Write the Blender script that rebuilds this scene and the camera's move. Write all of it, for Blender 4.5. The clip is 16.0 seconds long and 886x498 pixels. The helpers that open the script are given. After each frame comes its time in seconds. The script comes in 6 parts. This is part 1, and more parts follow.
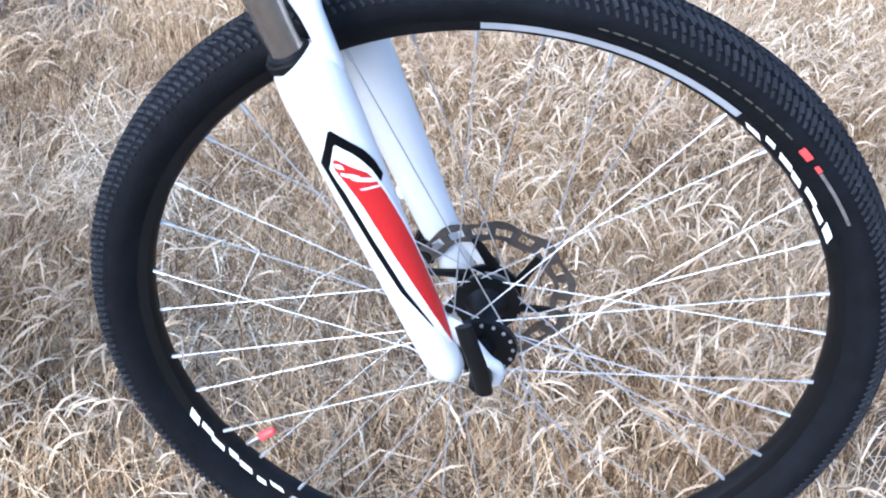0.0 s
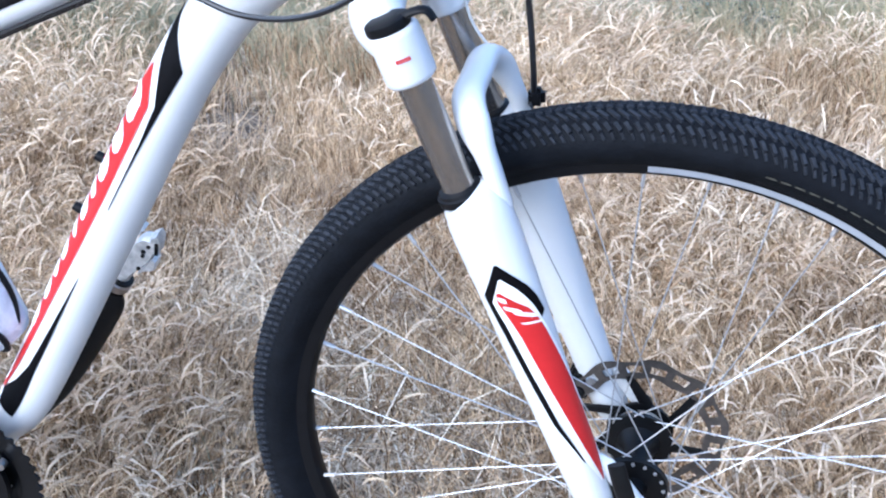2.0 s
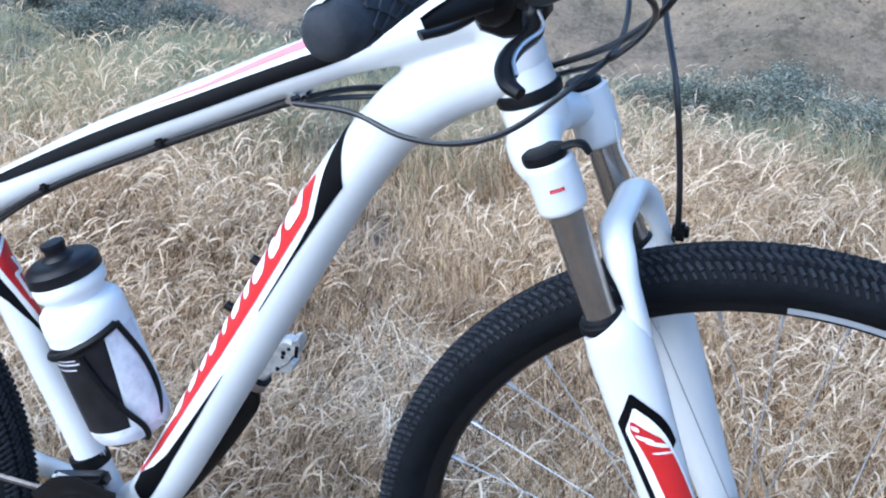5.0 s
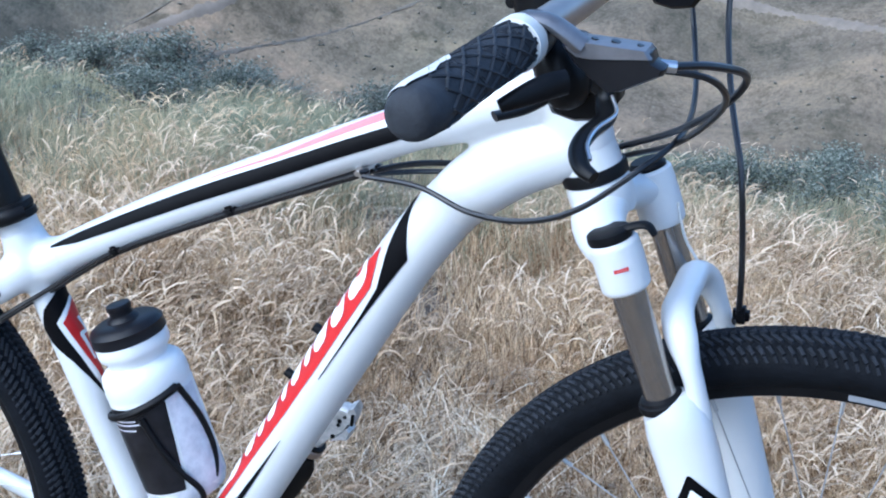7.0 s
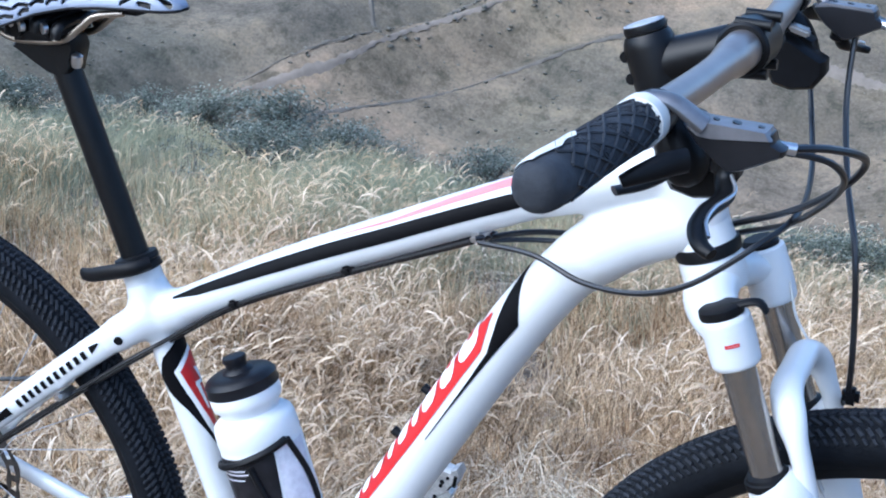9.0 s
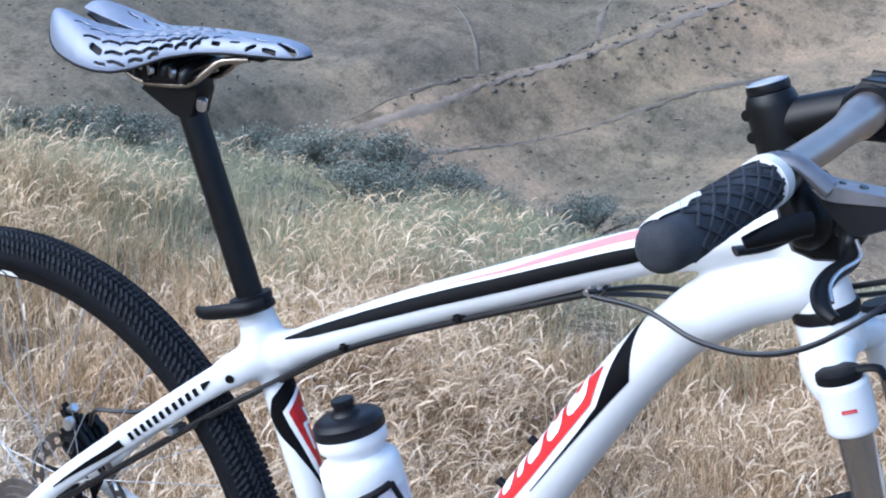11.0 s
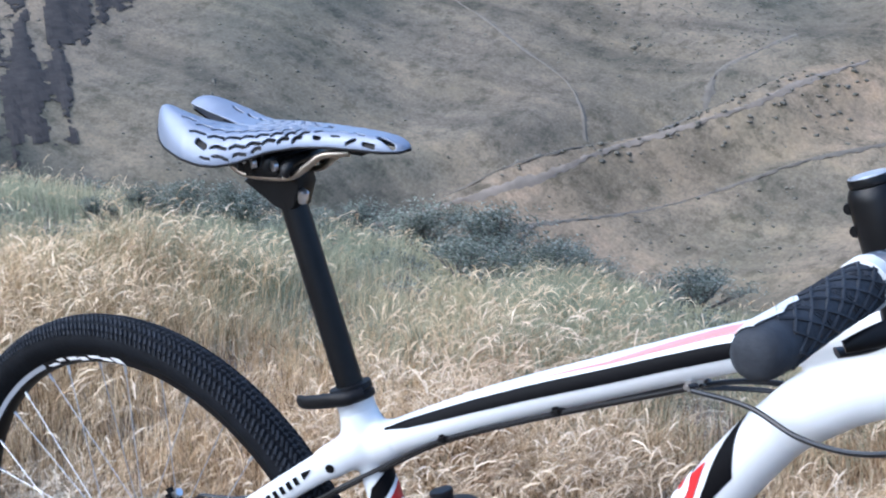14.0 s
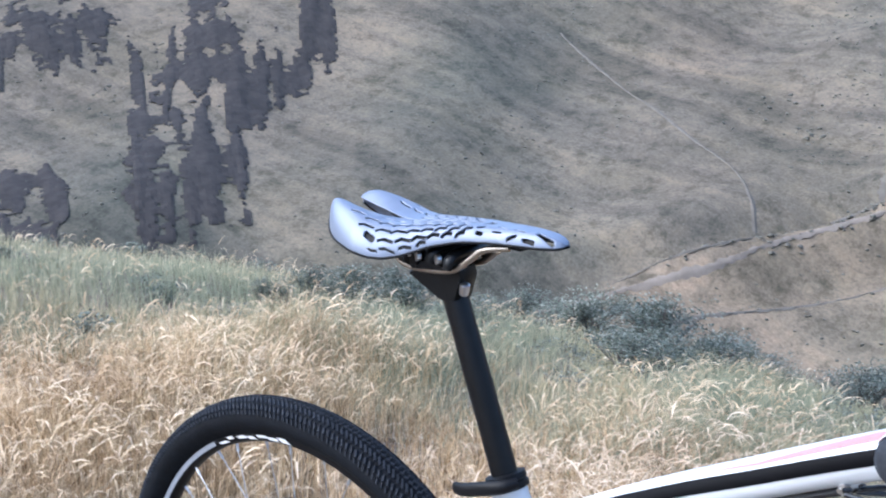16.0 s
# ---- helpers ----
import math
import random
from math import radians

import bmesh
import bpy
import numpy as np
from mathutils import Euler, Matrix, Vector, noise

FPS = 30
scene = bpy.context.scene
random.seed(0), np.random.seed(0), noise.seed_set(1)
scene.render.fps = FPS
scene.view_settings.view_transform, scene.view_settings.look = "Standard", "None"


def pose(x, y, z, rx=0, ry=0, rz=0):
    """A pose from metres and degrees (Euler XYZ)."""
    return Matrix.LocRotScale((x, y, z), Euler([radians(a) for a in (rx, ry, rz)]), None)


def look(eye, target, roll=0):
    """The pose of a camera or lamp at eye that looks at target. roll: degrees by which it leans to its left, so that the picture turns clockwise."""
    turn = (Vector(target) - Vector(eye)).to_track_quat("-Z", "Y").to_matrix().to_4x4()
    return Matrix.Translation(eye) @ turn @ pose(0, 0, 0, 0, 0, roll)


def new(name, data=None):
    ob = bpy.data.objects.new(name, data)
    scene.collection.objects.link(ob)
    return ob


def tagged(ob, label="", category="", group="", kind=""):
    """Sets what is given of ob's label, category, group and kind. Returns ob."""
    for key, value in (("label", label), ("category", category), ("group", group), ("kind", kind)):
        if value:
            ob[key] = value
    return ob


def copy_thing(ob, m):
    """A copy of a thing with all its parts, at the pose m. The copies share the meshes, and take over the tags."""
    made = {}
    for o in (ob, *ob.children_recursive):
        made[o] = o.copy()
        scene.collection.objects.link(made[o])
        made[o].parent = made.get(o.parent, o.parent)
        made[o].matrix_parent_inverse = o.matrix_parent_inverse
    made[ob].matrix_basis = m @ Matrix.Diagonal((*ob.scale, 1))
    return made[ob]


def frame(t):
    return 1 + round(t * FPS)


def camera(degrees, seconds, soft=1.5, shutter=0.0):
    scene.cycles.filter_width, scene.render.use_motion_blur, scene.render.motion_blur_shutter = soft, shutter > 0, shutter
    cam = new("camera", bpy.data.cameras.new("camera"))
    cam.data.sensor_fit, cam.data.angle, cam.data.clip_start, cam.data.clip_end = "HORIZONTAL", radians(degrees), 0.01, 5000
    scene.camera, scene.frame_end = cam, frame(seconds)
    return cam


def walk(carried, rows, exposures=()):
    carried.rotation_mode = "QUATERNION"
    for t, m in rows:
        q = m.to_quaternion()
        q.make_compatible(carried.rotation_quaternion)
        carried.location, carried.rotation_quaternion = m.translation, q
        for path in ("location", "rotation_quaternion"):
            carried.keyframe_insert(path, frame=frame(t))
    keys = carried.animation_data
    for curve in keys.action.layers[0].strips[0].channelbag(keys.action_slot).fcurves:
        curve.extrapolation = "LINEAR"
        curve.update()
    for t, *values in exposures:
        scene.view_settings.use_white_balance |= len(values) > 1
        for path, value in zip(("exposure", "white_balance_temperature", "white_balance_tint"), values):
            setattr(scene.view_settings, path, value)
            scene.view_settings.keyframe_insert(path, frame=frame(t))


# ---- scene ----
cam = camera(36.9, 16.0, soft=2.0, shutter=0.35)
PATH = [
    (0, (1.17, -0.9, 1.164), (0.987, 0.66, -0.074), -1.9),
    (0.5, (1.167, -0.902, 1.167), (0.958, 0.676, -0.044), -1.9),
    (1, (1.161, -0.907, 1.173), (0.891, 0.684, -0.009), -2.4),
    (1.5, (1.155, -0.909, 1.179), (0.828, 0.703, 0.042), -2.9),
    (2, (1.153, -0.912, 1.185), (0.757, 0.721, 0.101), -3.0),
    (2.5, (1.152, -0.917, 1.19), (0.715, 0.723, 0.131), -3.1),
    (3, (1.151, -0.922, 1.193), (0.68, 0.723, 0.157), -3.0),
    (3.5, (1.148, -0.93, 1.197), (0.645, 0.727, 0.196), -2.6),
    (6, (1.128, -0.951, 1.213), (0.527, 0.741, 0.332), -0.7),
    (6.5, (1.126, -0.955, 1.216), (0.509, 0.746, 0.365), -0.4),
    (7, (1.124, -0.959, 1.218), (0.475, 0.738, 0.382), -0.5),
    (7.5, (1.122, -0.963, 1.221), (0.444, 0.733, 0.407), -0.5),
    (8, (1.122, -0.971, 1.224), (0.401, 0.718, 0.432), -0.4),
    (8.5, (1.121, -0.977, 1.227), (0.359, 0.702, 0.453), -0.1),
    (9, (1.12, -0.984, 1.23), (0.322, 0.69, 0.482), 0.1),
    (9.5, (1.115, -0.989, 1.233), (0.291, 0.678, 0.495), 0.3),
    (9.7, (1.114, -0.991, 1.233), (0.266, 0.667, 0.504), 0.3),
    (12, (1.108, -0.993, 1.243), (0.143, 0.624, 0.569), 0.1),
    (12.5, (1.11, -0.987, 1.245), (0.129, 0.623, 0.579), -0.3),
    (13, (1.111, -0.985, 1.248), (0.117, 0.626, 0.603), -0.3),
    (13.5, (1.112, -0.982, 1.252), (0.095, 0.621, 0.623), -0.3),
    (14, (1.114, -0.983, 1.256), (0.02, 0.586, 0.67), -1.3),
    (14.5, (1.121, -0.988, 1.26), (-0.007, 0.566, 0.7), -1.4),
    (15, (1.13, -0.998, 1.264), (-0.06, 0.522, 0.74), -1.5),
    (15.5, (1.138, -1.004, 1.269), (-0.112, 0.479, 0.781), -1.5),
    (16, (1.142, -1.01, 1.274), (-0.164, 0.436, 0.82), -1.7),
]
walk(cam, [(t, look(eye, target, roll)) for t, eye, target, roll in PATH], [(0.0, 1.82, 5120, 8), (2.0, 1.64, 5070, 8), (3.5, 1.51, 5040, 6), (7.0, 1.21, 4890, 4), (9.5, 1.30, 5040, 6), (12.5, 1.30, 5200, 8), (14.5, 1.40, 5260, 8), (16.0, 1.57, 5320, 9)])

# ---- light ----
world = bpy.data.worlds.new("sky")
scene.world = world
world.use_nodes = True
wn = world.node_tree.nodes
sky = wn.new("ShaderNodeTexSky")
sky.sky_type, sky.sun_disc = "NISHITA", False
SUN_EL, SUN_AZ = radians(38), radians(215)
sky.sun_elevation, sky.sun_rotation = SUN_EL, SUN_AZ
sky.air_density, sky.dust_density = 1.0, 2.5
wn["Background"].inputs["Strength"].default_value = 0.15
world.node_tree.links.new(sky.outputs["Color"], wn["Background"].inputs["Color"])
sun = new("sun", bpy.data.lights.new("sun", "SUN"))
sun.data.energy, sun.data.angle, sun.data.color = 1.3, radians(85), (1.0, 0.93, 0.84)
sun_dir = Vector((math.sin(SUN_AZ) * math.cos(SUN_EL), math.cos(SUN_AZ) * math.cos(SUN_EL), math.sin(SUN_EL)))
sun.matrix_world = look((0, 0, 60), Vector((0, 0, 60)) - sun_dir)
scene.view_settings.exposure = 0.0


# ---- materials ----
def material(name, color, rough=0.5, metal=0.0, vary=0.0, scale=30.0, bump=0.0, bump_scale=200.0, coat=0.0, color2=None, spread=0.0, gloss=0.5):
    m = bpy.data.materials.new(name)
    m.use_nodes = True
    t = m.node_tree
    b = t.nodes["Principled BSDF"]
    b.inputs["Base Color"].default_value = (*color, 1)
    b.inputs["Roughness"].default_value, b.inputs["Metallic"].default_value = rough, metal
    b.inputs["Coat Weight"].default_value = coat
    b.inputs["Specular IOR Level"].default_value = gloss
    b.inputs["Coat Roughness"].default_value = 0.12
    co = t.nodes.new("ShaderNodeTexCoord")
    if vary or color2:
        n = t.nodes.new("ShaderNodeTexNoise")
        n.inputs["Scale"].default_value, n.inputs["Detail"].default_value = scale, 6
        n.inputs["Roughness"].default_value = 0.65
        r = t.nodes.new("ShaderNodeValToRGB")
        c2 = color2 or tuple(max(0, c * (1 - vary)) for c in color)
        r.color_ramp.elements[0].position, r.color_ramp.elements[1].position = 0.35, 0.65
        r.color_ramp.elements[0].color, r.color_ramp.elements[1].color = (*c2, 1), (*color, 1)
        t.links.new(co.outputs["Object"], n.inputs["Vector"])
        t.links.new(n.outputs["Fac"], r.inputs["Fac"])
        out = r.outputs["Color"]
        if spread:
            g = t.nodes.new("ShaderNodeNewGeometry")
            h = t.nodes.new("ShaderNodeHueSaturation")
            mr = t.nodes.new("ShaderNodeMapRange")
            mr.inputs["To Min"].default_value, mr.inputs["To Max"].default_value = 1 - spread, 1 + spread
            t.links.new(g.outputs["Random Per Island"], mr.inputs["Value"])
            t.links.new(mr.outputs["Result"], h.inputs["Value"])
            t.links.new(out, h.inputs["Color"])
            out = h.outputs["Color"]
        t.links.new(out, b.inputs["Base Color"])
    if bump:
        n2 = t.nodes.new("ShaderNodeTexNoise")
        n2.inputs["Scale"].default_value, n2.inputs["Detail"].default_value = bump_scale, 4
        bp = t.nodes.new("ShaderNodeBump")
        bp.inputs["Strength"].default_value, bp.inputs["Distance"].default_value = bump, 0.002
        t.links.new(co.outputs["Object"], n2.inputs["Vector"])
        t.links.new(n2.outputs["Fac"], bp.inputs["Height"])
        t.links.new(bp.outputs["Normal"], b.inputs["Normal"])
    return m


WHITE = material("white_paint", (0.63, 0.64, 0.645), 0.36, vary=0.04, scale=14, coat=0.3, bump=0.02, bump_scale=60)
BLACK = material("black_decal", (0.003, 0.003, 0.004), 0.5, vary=0.3, scale=60, gloss=0.09)
RED = material("red_decal", (0.48, 0.015, 0.017), 0.38, vary=0.12, scale=50)
PALE_RED = material("faded_red_decal", (0.75, 0.22, 0.22), 0.4, vary=0.1, scale=40)
DECAL_WHITE = material("white_decal", (0.82, 0.82, 0.82), 0.42, vary=0.08, scale=80)
RUBBER = material("tyre_rubber", (0.0062, 0.0074, 0.0102), 0.72, vary=0.45, scale=45, bump=0.35, bump_scale=300, gloss=0.11)
DUSTY = material("dusty_tread", (0.021, 0.024, 0.031), 0.85, vary=0.5, scale=70, bump=0.4, bump_scale=400, gloss=0.25)
RIM = material("black_rim", (0.006, 0.006, 0.007), 0.5, vary=0.3, scale=50, gloss=0.15)
SATIN = material("black_alloy", (0.005, 0.0052, 0.006), 0.36, vary=0.35, scale=60, bump=0.06, gloss=0.24)
PLASTIC = material("black_plastic", (0.006, 0.006, 0.007), 0.45, vary=0.3, scale=80, bump=0.1, gloss=0.17)
CABLE = material("cable_housing", (0.010, 0.010, 0.012), 0.32, vary=0.2, scale=90, gloss=0.5)
STEEL = material("steel", (0.62, 0.62, 0.63), 0.3, metal=1.0, vary=0.12, scale=90)
SPOKE = material("spoke_steel", (0.46, 0.46, 0.465), 0.45, metal=0.6, vary=0.1, scale=120)
STRIPE = material("silver_decal", (0.36, 0.38, 0.42), 0.4, metal=0.2, vary=0.1, scale=60)
STANCHION = material("stanchion_chrome", (0.40, 0.375, 0.355), 0.24, metal=0.95, vary=0.12, scale=35, bump=0.03)
BAR_METAL = material("grey_bar", (0.36, 0.31, 0.28), 0.36, metal=0.85, vary=0.1, scale=40)
# lever body is darker and its top lighter: lit and shaded faces put into colour
LEVER_METAL = material("dark_silver", (0.015, 0.0155, 0.019), 0.34, metal=0.4, vary=0.2, scale=60)
LEVER_TOP = material("lit_silver", (0.20, 0.20, 0.215), 0.38, metal=0.6, vary=0.25, scale=60)
PEDAL_METAL = material("worn_pedal_alloy", (0.66, 0.65, 0.63), 0.42, metal=0.45, vary=0.45, scale=90, bump=0.2, bump_scale=160)
BRONZE = material("rail_titanium", (0.45, 0.40, 0.34), 0.34, metal=1.0, vary=0.2, scale=80)
GRIP = material("grip_rubber", (0.036, 0.040, 0.048), 0.75, vary=0.4, scale=60, bump=0.3, bump_scale=350, gloss=0.25)
GREY_RUBBER = material("grey_rubber", (0.62, 0.62, 0.60), 0.6, vary=0.12, scale=70, bump=0.1)
SADDLE = material("silver_blue_shell", (0.190, 0.218, 0.285), 0.44, metal=0.2, vary=0.10, scale=40, coat=0.25, bump=0.05)
BOTTLE = material("milky_plastic", (0.68, 0.69, 0.69), 0.38, vary=0.04, scale=18)
BOTTLE_ART = material("bottle_print", (0.014, 0.013, 0.016), 0.40, vary=0.5, scale=60, color2=(0.005, 0.005, 0.006), gloss=0.3)
BOTTLE_GREY = material("bottle_frost", (0.68, 0.68, 0.72), 0.5, vary=0.35, scale=45, color2=(0.46, 0.46, 0.51))
LID = material("bottle_lid", (0.0085, 0.0085, 0.011), 0.40, vary=0.3, scale=60, bump=0.08, gloss=0.24)
VALVE_RED = material("red_cap", (0.75, 0.07, 0.07), 0.4, vary=0.1, scale=90)
TYRE_PRINT = material("tyre_print", (0.085, 0.080, 0.060), 0.7, vary=0.5, scale=300)
TYRE_GREY = material("worn_tyre_label", (0.16, 0.15, 0.15), 0.7, vary=0.6, scale=160)
ROTOR = material("rotor_steel", (0.20, 0.18, 0.165), 0.4, metal=0.85, vary=0.35, scale=80)


# ---- mesh helpers ----
def mesh(name, geo, mat, smooth=True):
    v, f = geo
    me = bpy.data.meshes.new(name)
    me.from_pydata([tuple(p) for p in v], [], f)
    if smooth:
        me.shade_smooth()
        me.set_sharp_from_angle(angle=radians(40))
    me.materials.append(mat)
    return me


def part(name, geo, mat, parent, label="", smooth=True, kind=""):
    ob = new(name, mesh(name, geo, mat, smooth))
    ob.parent = parent
    return tagged(ob, label=label, kind=kind)


def thing(name, label, category, group="", at=(0, 0, 0)):
    ob = new(name)
    ob.location = at
    ob.empty_display_size = 0.1
    return tagged(ob, label, category, group)


def join(*geos):
    v, f = [], []
    for gv, gf in geos:
        k = len(v)
        v += list(gv)
        f += [tuple(i + k for i in face) for face in gf]
    return v, f


def spline(pts, n):
    """A smooth line of n points through the given rows (any number of columns), even along its length."""
    p = np.array(pts, float)
    if len(p) == 2:
        s = np.linspace(0, 1, n)[:, None]
        return p[0] * (1 - s) + p[1] * s
    q = np.vstack([2 * p[0] - p[1], p, 2 * p[-1] - p[-2]])
    out = []
    for i in range(1, len(q) - 2):
        for t in np.linspace(0, 1, 24, endpoint=False):
            a, b, c, d = q[i - 1], q[i], q[i + 1], q[i + 2]
            out.append(0.5 * (2 * b + (c - a) * t + (2 * a - 5 * b + 4 * c - d) * t * t + (3 * b - a - 3 * c + d) * t ** 3))
    out = np.array(out + [p[-1]])
    s = np.r_[0, np.cumsum(np.linalg.norm(np.diff(out[:, :3], axis=0), axis=1))]
    u = np.linspace(0, s[-1], n)
    return np.stack([np.interp(u, s, out[:, k]) for k in range(out.shape[1])], 1)


class Tube:
    """A tube along rows of x, y, z, a, b: a is the half width along the side direction, b across it."""

    def __init__(self, rows, n=24, side=(0, -1, 0)):
        rows = [tuple(r) + (r[3],) if len(r) == 4 else tuple(r) for r in rows]
        d = spline(rows, n)
        self.p, self.a, self.b = d[:, :3], d[:, 3], d[:, 4]
        t = np.gradient(self.p, axis=0)
        t /= np.linalg.norm(t, axis=1)[:, None]
        s = np.array(side, float) - t * (t @ np.array(side, float))[:, None]
        self.s = s / np.linalg.norm(s, axis=1)[:, None]
        self.t, self.n = t, np.cross(self.s, t)
        flip = self.n[:, 2].sum() < 0
        if flip:
            self.n = -self.n

    def at(self, u, deg, lift=0.0):
        x = np.linspace(0, 1, len(self.p))
        g = lambda k: np.array([np.interp(u, x, k[:, c]) for c in range(3)])
        a, b = np.interp(u, x, self.a) + lift, np.interp(u, x, self.b) + lift
        th = radians(deg)
        return g(self.p) + a * math.cos(th) * g(self.s) + b * math.sin(th) * g(self.n)

    def geo(self, m=20, caps=True):
        k = len(self.p)
        th = np.linspace(0, 2 * np.pi, m, endpoint=False)
        v = self.p[:, None] + self.a[:, None, None] * np.cos(th)[None, :, None] * self.s[:, None] + self.b[:, None, None] * np.sin(th)[None, :, None] * self.n[:, None]
        f = [(i * m + j, i * m + (j + 1) % m, (i + 1) * m + (j + 1) % m, (i + 1) * m + j) for i in range(k - 1) for j in range(m)]
        if caps:
            f += [tuple(range(m - 1, -1, -1)), tuple((k - 1) * m + j for j in range(m))]
        return v.reshape(-1, 3).tolist(), f

    def patch(self, rows, across=8, steps=6, lift=0.0008):
        """A skin on the tube between two edges: rows of u, angle, angle."""
        dense = []
        for (u0, a0, b0), (u1, a1, b1) in zip(rows, rows[1:]):
            for s in np.linspace(0, 1, steps, endpoint=False):
                dense.append((u0 + (u1 - u0) * s, a0 + (a1 - a0) * s, b0 + (b1 - b0) * s))
        dense.append(rows[-1])
        v = [self.at(u, a + (b - a) * j / across, lift) for u, a, b in dense for j in range(across + 1)]
        w = across + 1
        f = [(i * w + j, i * w + j + 1, (i + 1) * w + j + 1, (i + 1) * w + j) for i in range(len(dense) - 1) for j in range(across)]
        return v, f


def tube(rows, n=24, m=14, side=(0, -1, 0)):
    return Tube(rows, n, side).geo(m)


def rod(p, q, r, m=10, r2=None):
    p, q = Vector(p), Vector(q)
    d = (q - p).normalized()
    side = Vector((0, -1, 0)) if abs(d.y) < 0.9 else Vector((1, 0, 0))
    return Tube([(*p, r), (*q, r if r2 is None else r2)], 2, side).geo(m)


def cable(pts, r=0.0025, n=48, m=8):
    """A hose or wire; its cross-section turns freely along the way."""
    d = spline(pts, n)
    t = np.gradient(d, axis=0)
    t /= np.linalg.norm(t, axis=1)[:, None]
    s = np.cross(t[0], (0.3, 0.5, 0.8))
    out = []
    for i in range(n):
        s = s - t[i] * (s @ t[i])
        s /= np.linalg.norm(s)
        w = np.cross(t[i], s)
        out += [d[i] + r * (math.cos(a) * s + math.sin(a) * w) for a in np.linspace(0, 2 * np.pi, m, endpoint=False)]
    f = [(i * m + j, i * m + (j + 1) % m, (i + 1) * m + (j + 1) % m, (i + 1) * m + j) for i in range(n - 1) for j in range(m)]
    return [tuple(p) for p in out], f + [tuple(range(m - 1, -1, -1)), tuple((n - 1) * m + j for j in range(m))]


def lathe(profile, base, axis, m=32, closed=False, arc=None):
    """A turned body: profile rows of distance along the axis and radius, from base along axis."""
    ax = Vector(axis).normalized()
    e = ax.orthogonal().normalized() if abs(ax.y) < 0.9 else Vector((1, 0, 0))
    g = ax.cross(e)
    v = []
    for h, r in profile:
        for j in range(m):
            t = 2 * math.pi * j / m
            v.append(tuple(Vector(base) + ax * h + (e * math.cos(t) + g * math.sin(t)) * r))
    k = len(profile)
    f = [(i * m + j, i * m + (j + 1) % m, ((i + 1) % k) * m + (j + 1) % m, ((i + 1) % k) * m + j) for i in range(k if closed else k - 1) for j in range(m)]
    if not closed:
        f += [tuple(range(m - 1, -1, -1)), tuple((k - 1) * m + j for j in range(m))]
    return v, f


def block(center, size, m=None, bevel=0.15):
    """A box with chamfered edges, turned by the matrix m."""
    c = Vector(center)
    m = m or Matrix.Identity(3)
    bm = bmesh.new()
    bmesh.ops.create_cube(bm, size=1.0)
    for v in bm.verts:
        v.co = Vector((v.co.x * size[0], v.co.y * size[1], v.co.z * size[2]))
    if bevel:
        bmesh.ops.bevel(bm, geom=bm.edges[:], offset=min(size) * bevel, segments=2, affect="EDGES", clamp_overlap=True)
    bm.verts.index_update()
    geo = [tuple(c + m @ v.co) for v in bm.verts], [tuple(v.index for v in f.verts) for f in bm.faces]
    bm.free()
    return geo


def turn(rx=0, ry=0, rz=0):
    return Euler((radians(rx), radians(ry), radians(rz))).to_matrix()


# ---- land ----
def soft_max(a, b, k):
    return 0.5 * (a + b + np.sqrt((a - b) ** 2 + k * k))


def rolling(x, y):
    return (np.sin(x * 0.031 + 1.3) * np.cos(y * 0.027 + 0.4) + 0.5 * np.sin(x * 0.083 - y * 0.061 + 2.0) + 0.25 * np.sin(x * 0.19 + y * 0.13))


def spur_side(x, y):
    """0 on the crests of the far spurs, 1 in the gullies between them."""
    return np.abs(np.sin(0.125 * (0.79 * x - 0.62 * y) + 0.7 * np.sin(0.043 * y) + 0.5 * np.sin(0.061 * x + 1.0)))


def land(x, y):
    """The height of the ground: a grassy brow that falls away into a valley, with a steep slope beyond."""
    x, y = np.asarray(x, float), np.asarray(y, float)
    r2 = (x - 1.1) ** 2 + (y + 1.0) ** 2
    r = np.sqrt(r2)
    near = 0.006 - 0.0135 * (x - 1.1) + 0.075 * (np.sqrt(x * x + 0.6) - x - 0.775) * 0.5 - 0.20 * (np.sqrt(y * y + 0.25) + y - 0.5) * 0.5
    az = np.arctan2(y + 1.0, x - 1.1)
    near = near - (0.0130 - 0.0028 * np.clip((az - 1.95) / 0.5, 0, 1)) * np.maximum(r - 1.2, 0) ** 2 + 0.02 * np.sin(x * 1.7 + 0.5) * np.sin(y * 1.3) * np.clip((r - 2) / 3, 0, 1)
    far = -44 + 0.40 * np.maximum(r - 92, 0) + 2.2 * rolling(x, y) * np.clip((r - 70) / 40, 0, 1)
    rise = np.clip((r - 88) / 40, 0, 1)
    far = far + 2.2 * np.sin(az * 7.0 + r * 0.02) * rise - rise * 0.9 * np.abs(np.sin(az * 11 + 0.8 * np.sin(r * 0.035) + 0.6 * np.sin(r * 0.09)))
    # spurs that climb side by side across the slope
    spur = spur_side(x, y)
    far = far + 4.0 * (1 - spur) * rise * np.clip((x + 88) / 26, 0, 1)
    # a gully and a crest that climb beside the track, and a lower crest
    up = rise * np.clip((160 - r) / 30, 0, 1)
    a, c = 0.805 * x - 0.593 * y + 113.7, 0.755 * x - 0.656 * y + 111.4
    far = far + up * (0.9 * np.exp(-((a - 0.6) / 1.9) ** 2) - 2.8 * np.exp(-((a + 3.2) / 2.0) ** 2) + 0.8 * np.exp(-((c - 0.3) / 1.8) ** 2) - 1.5 * np.exp(-((c + 3.0) / 2.2) ** 2))
    return soft_max(np.maximum(near, -70), far, 2.0)


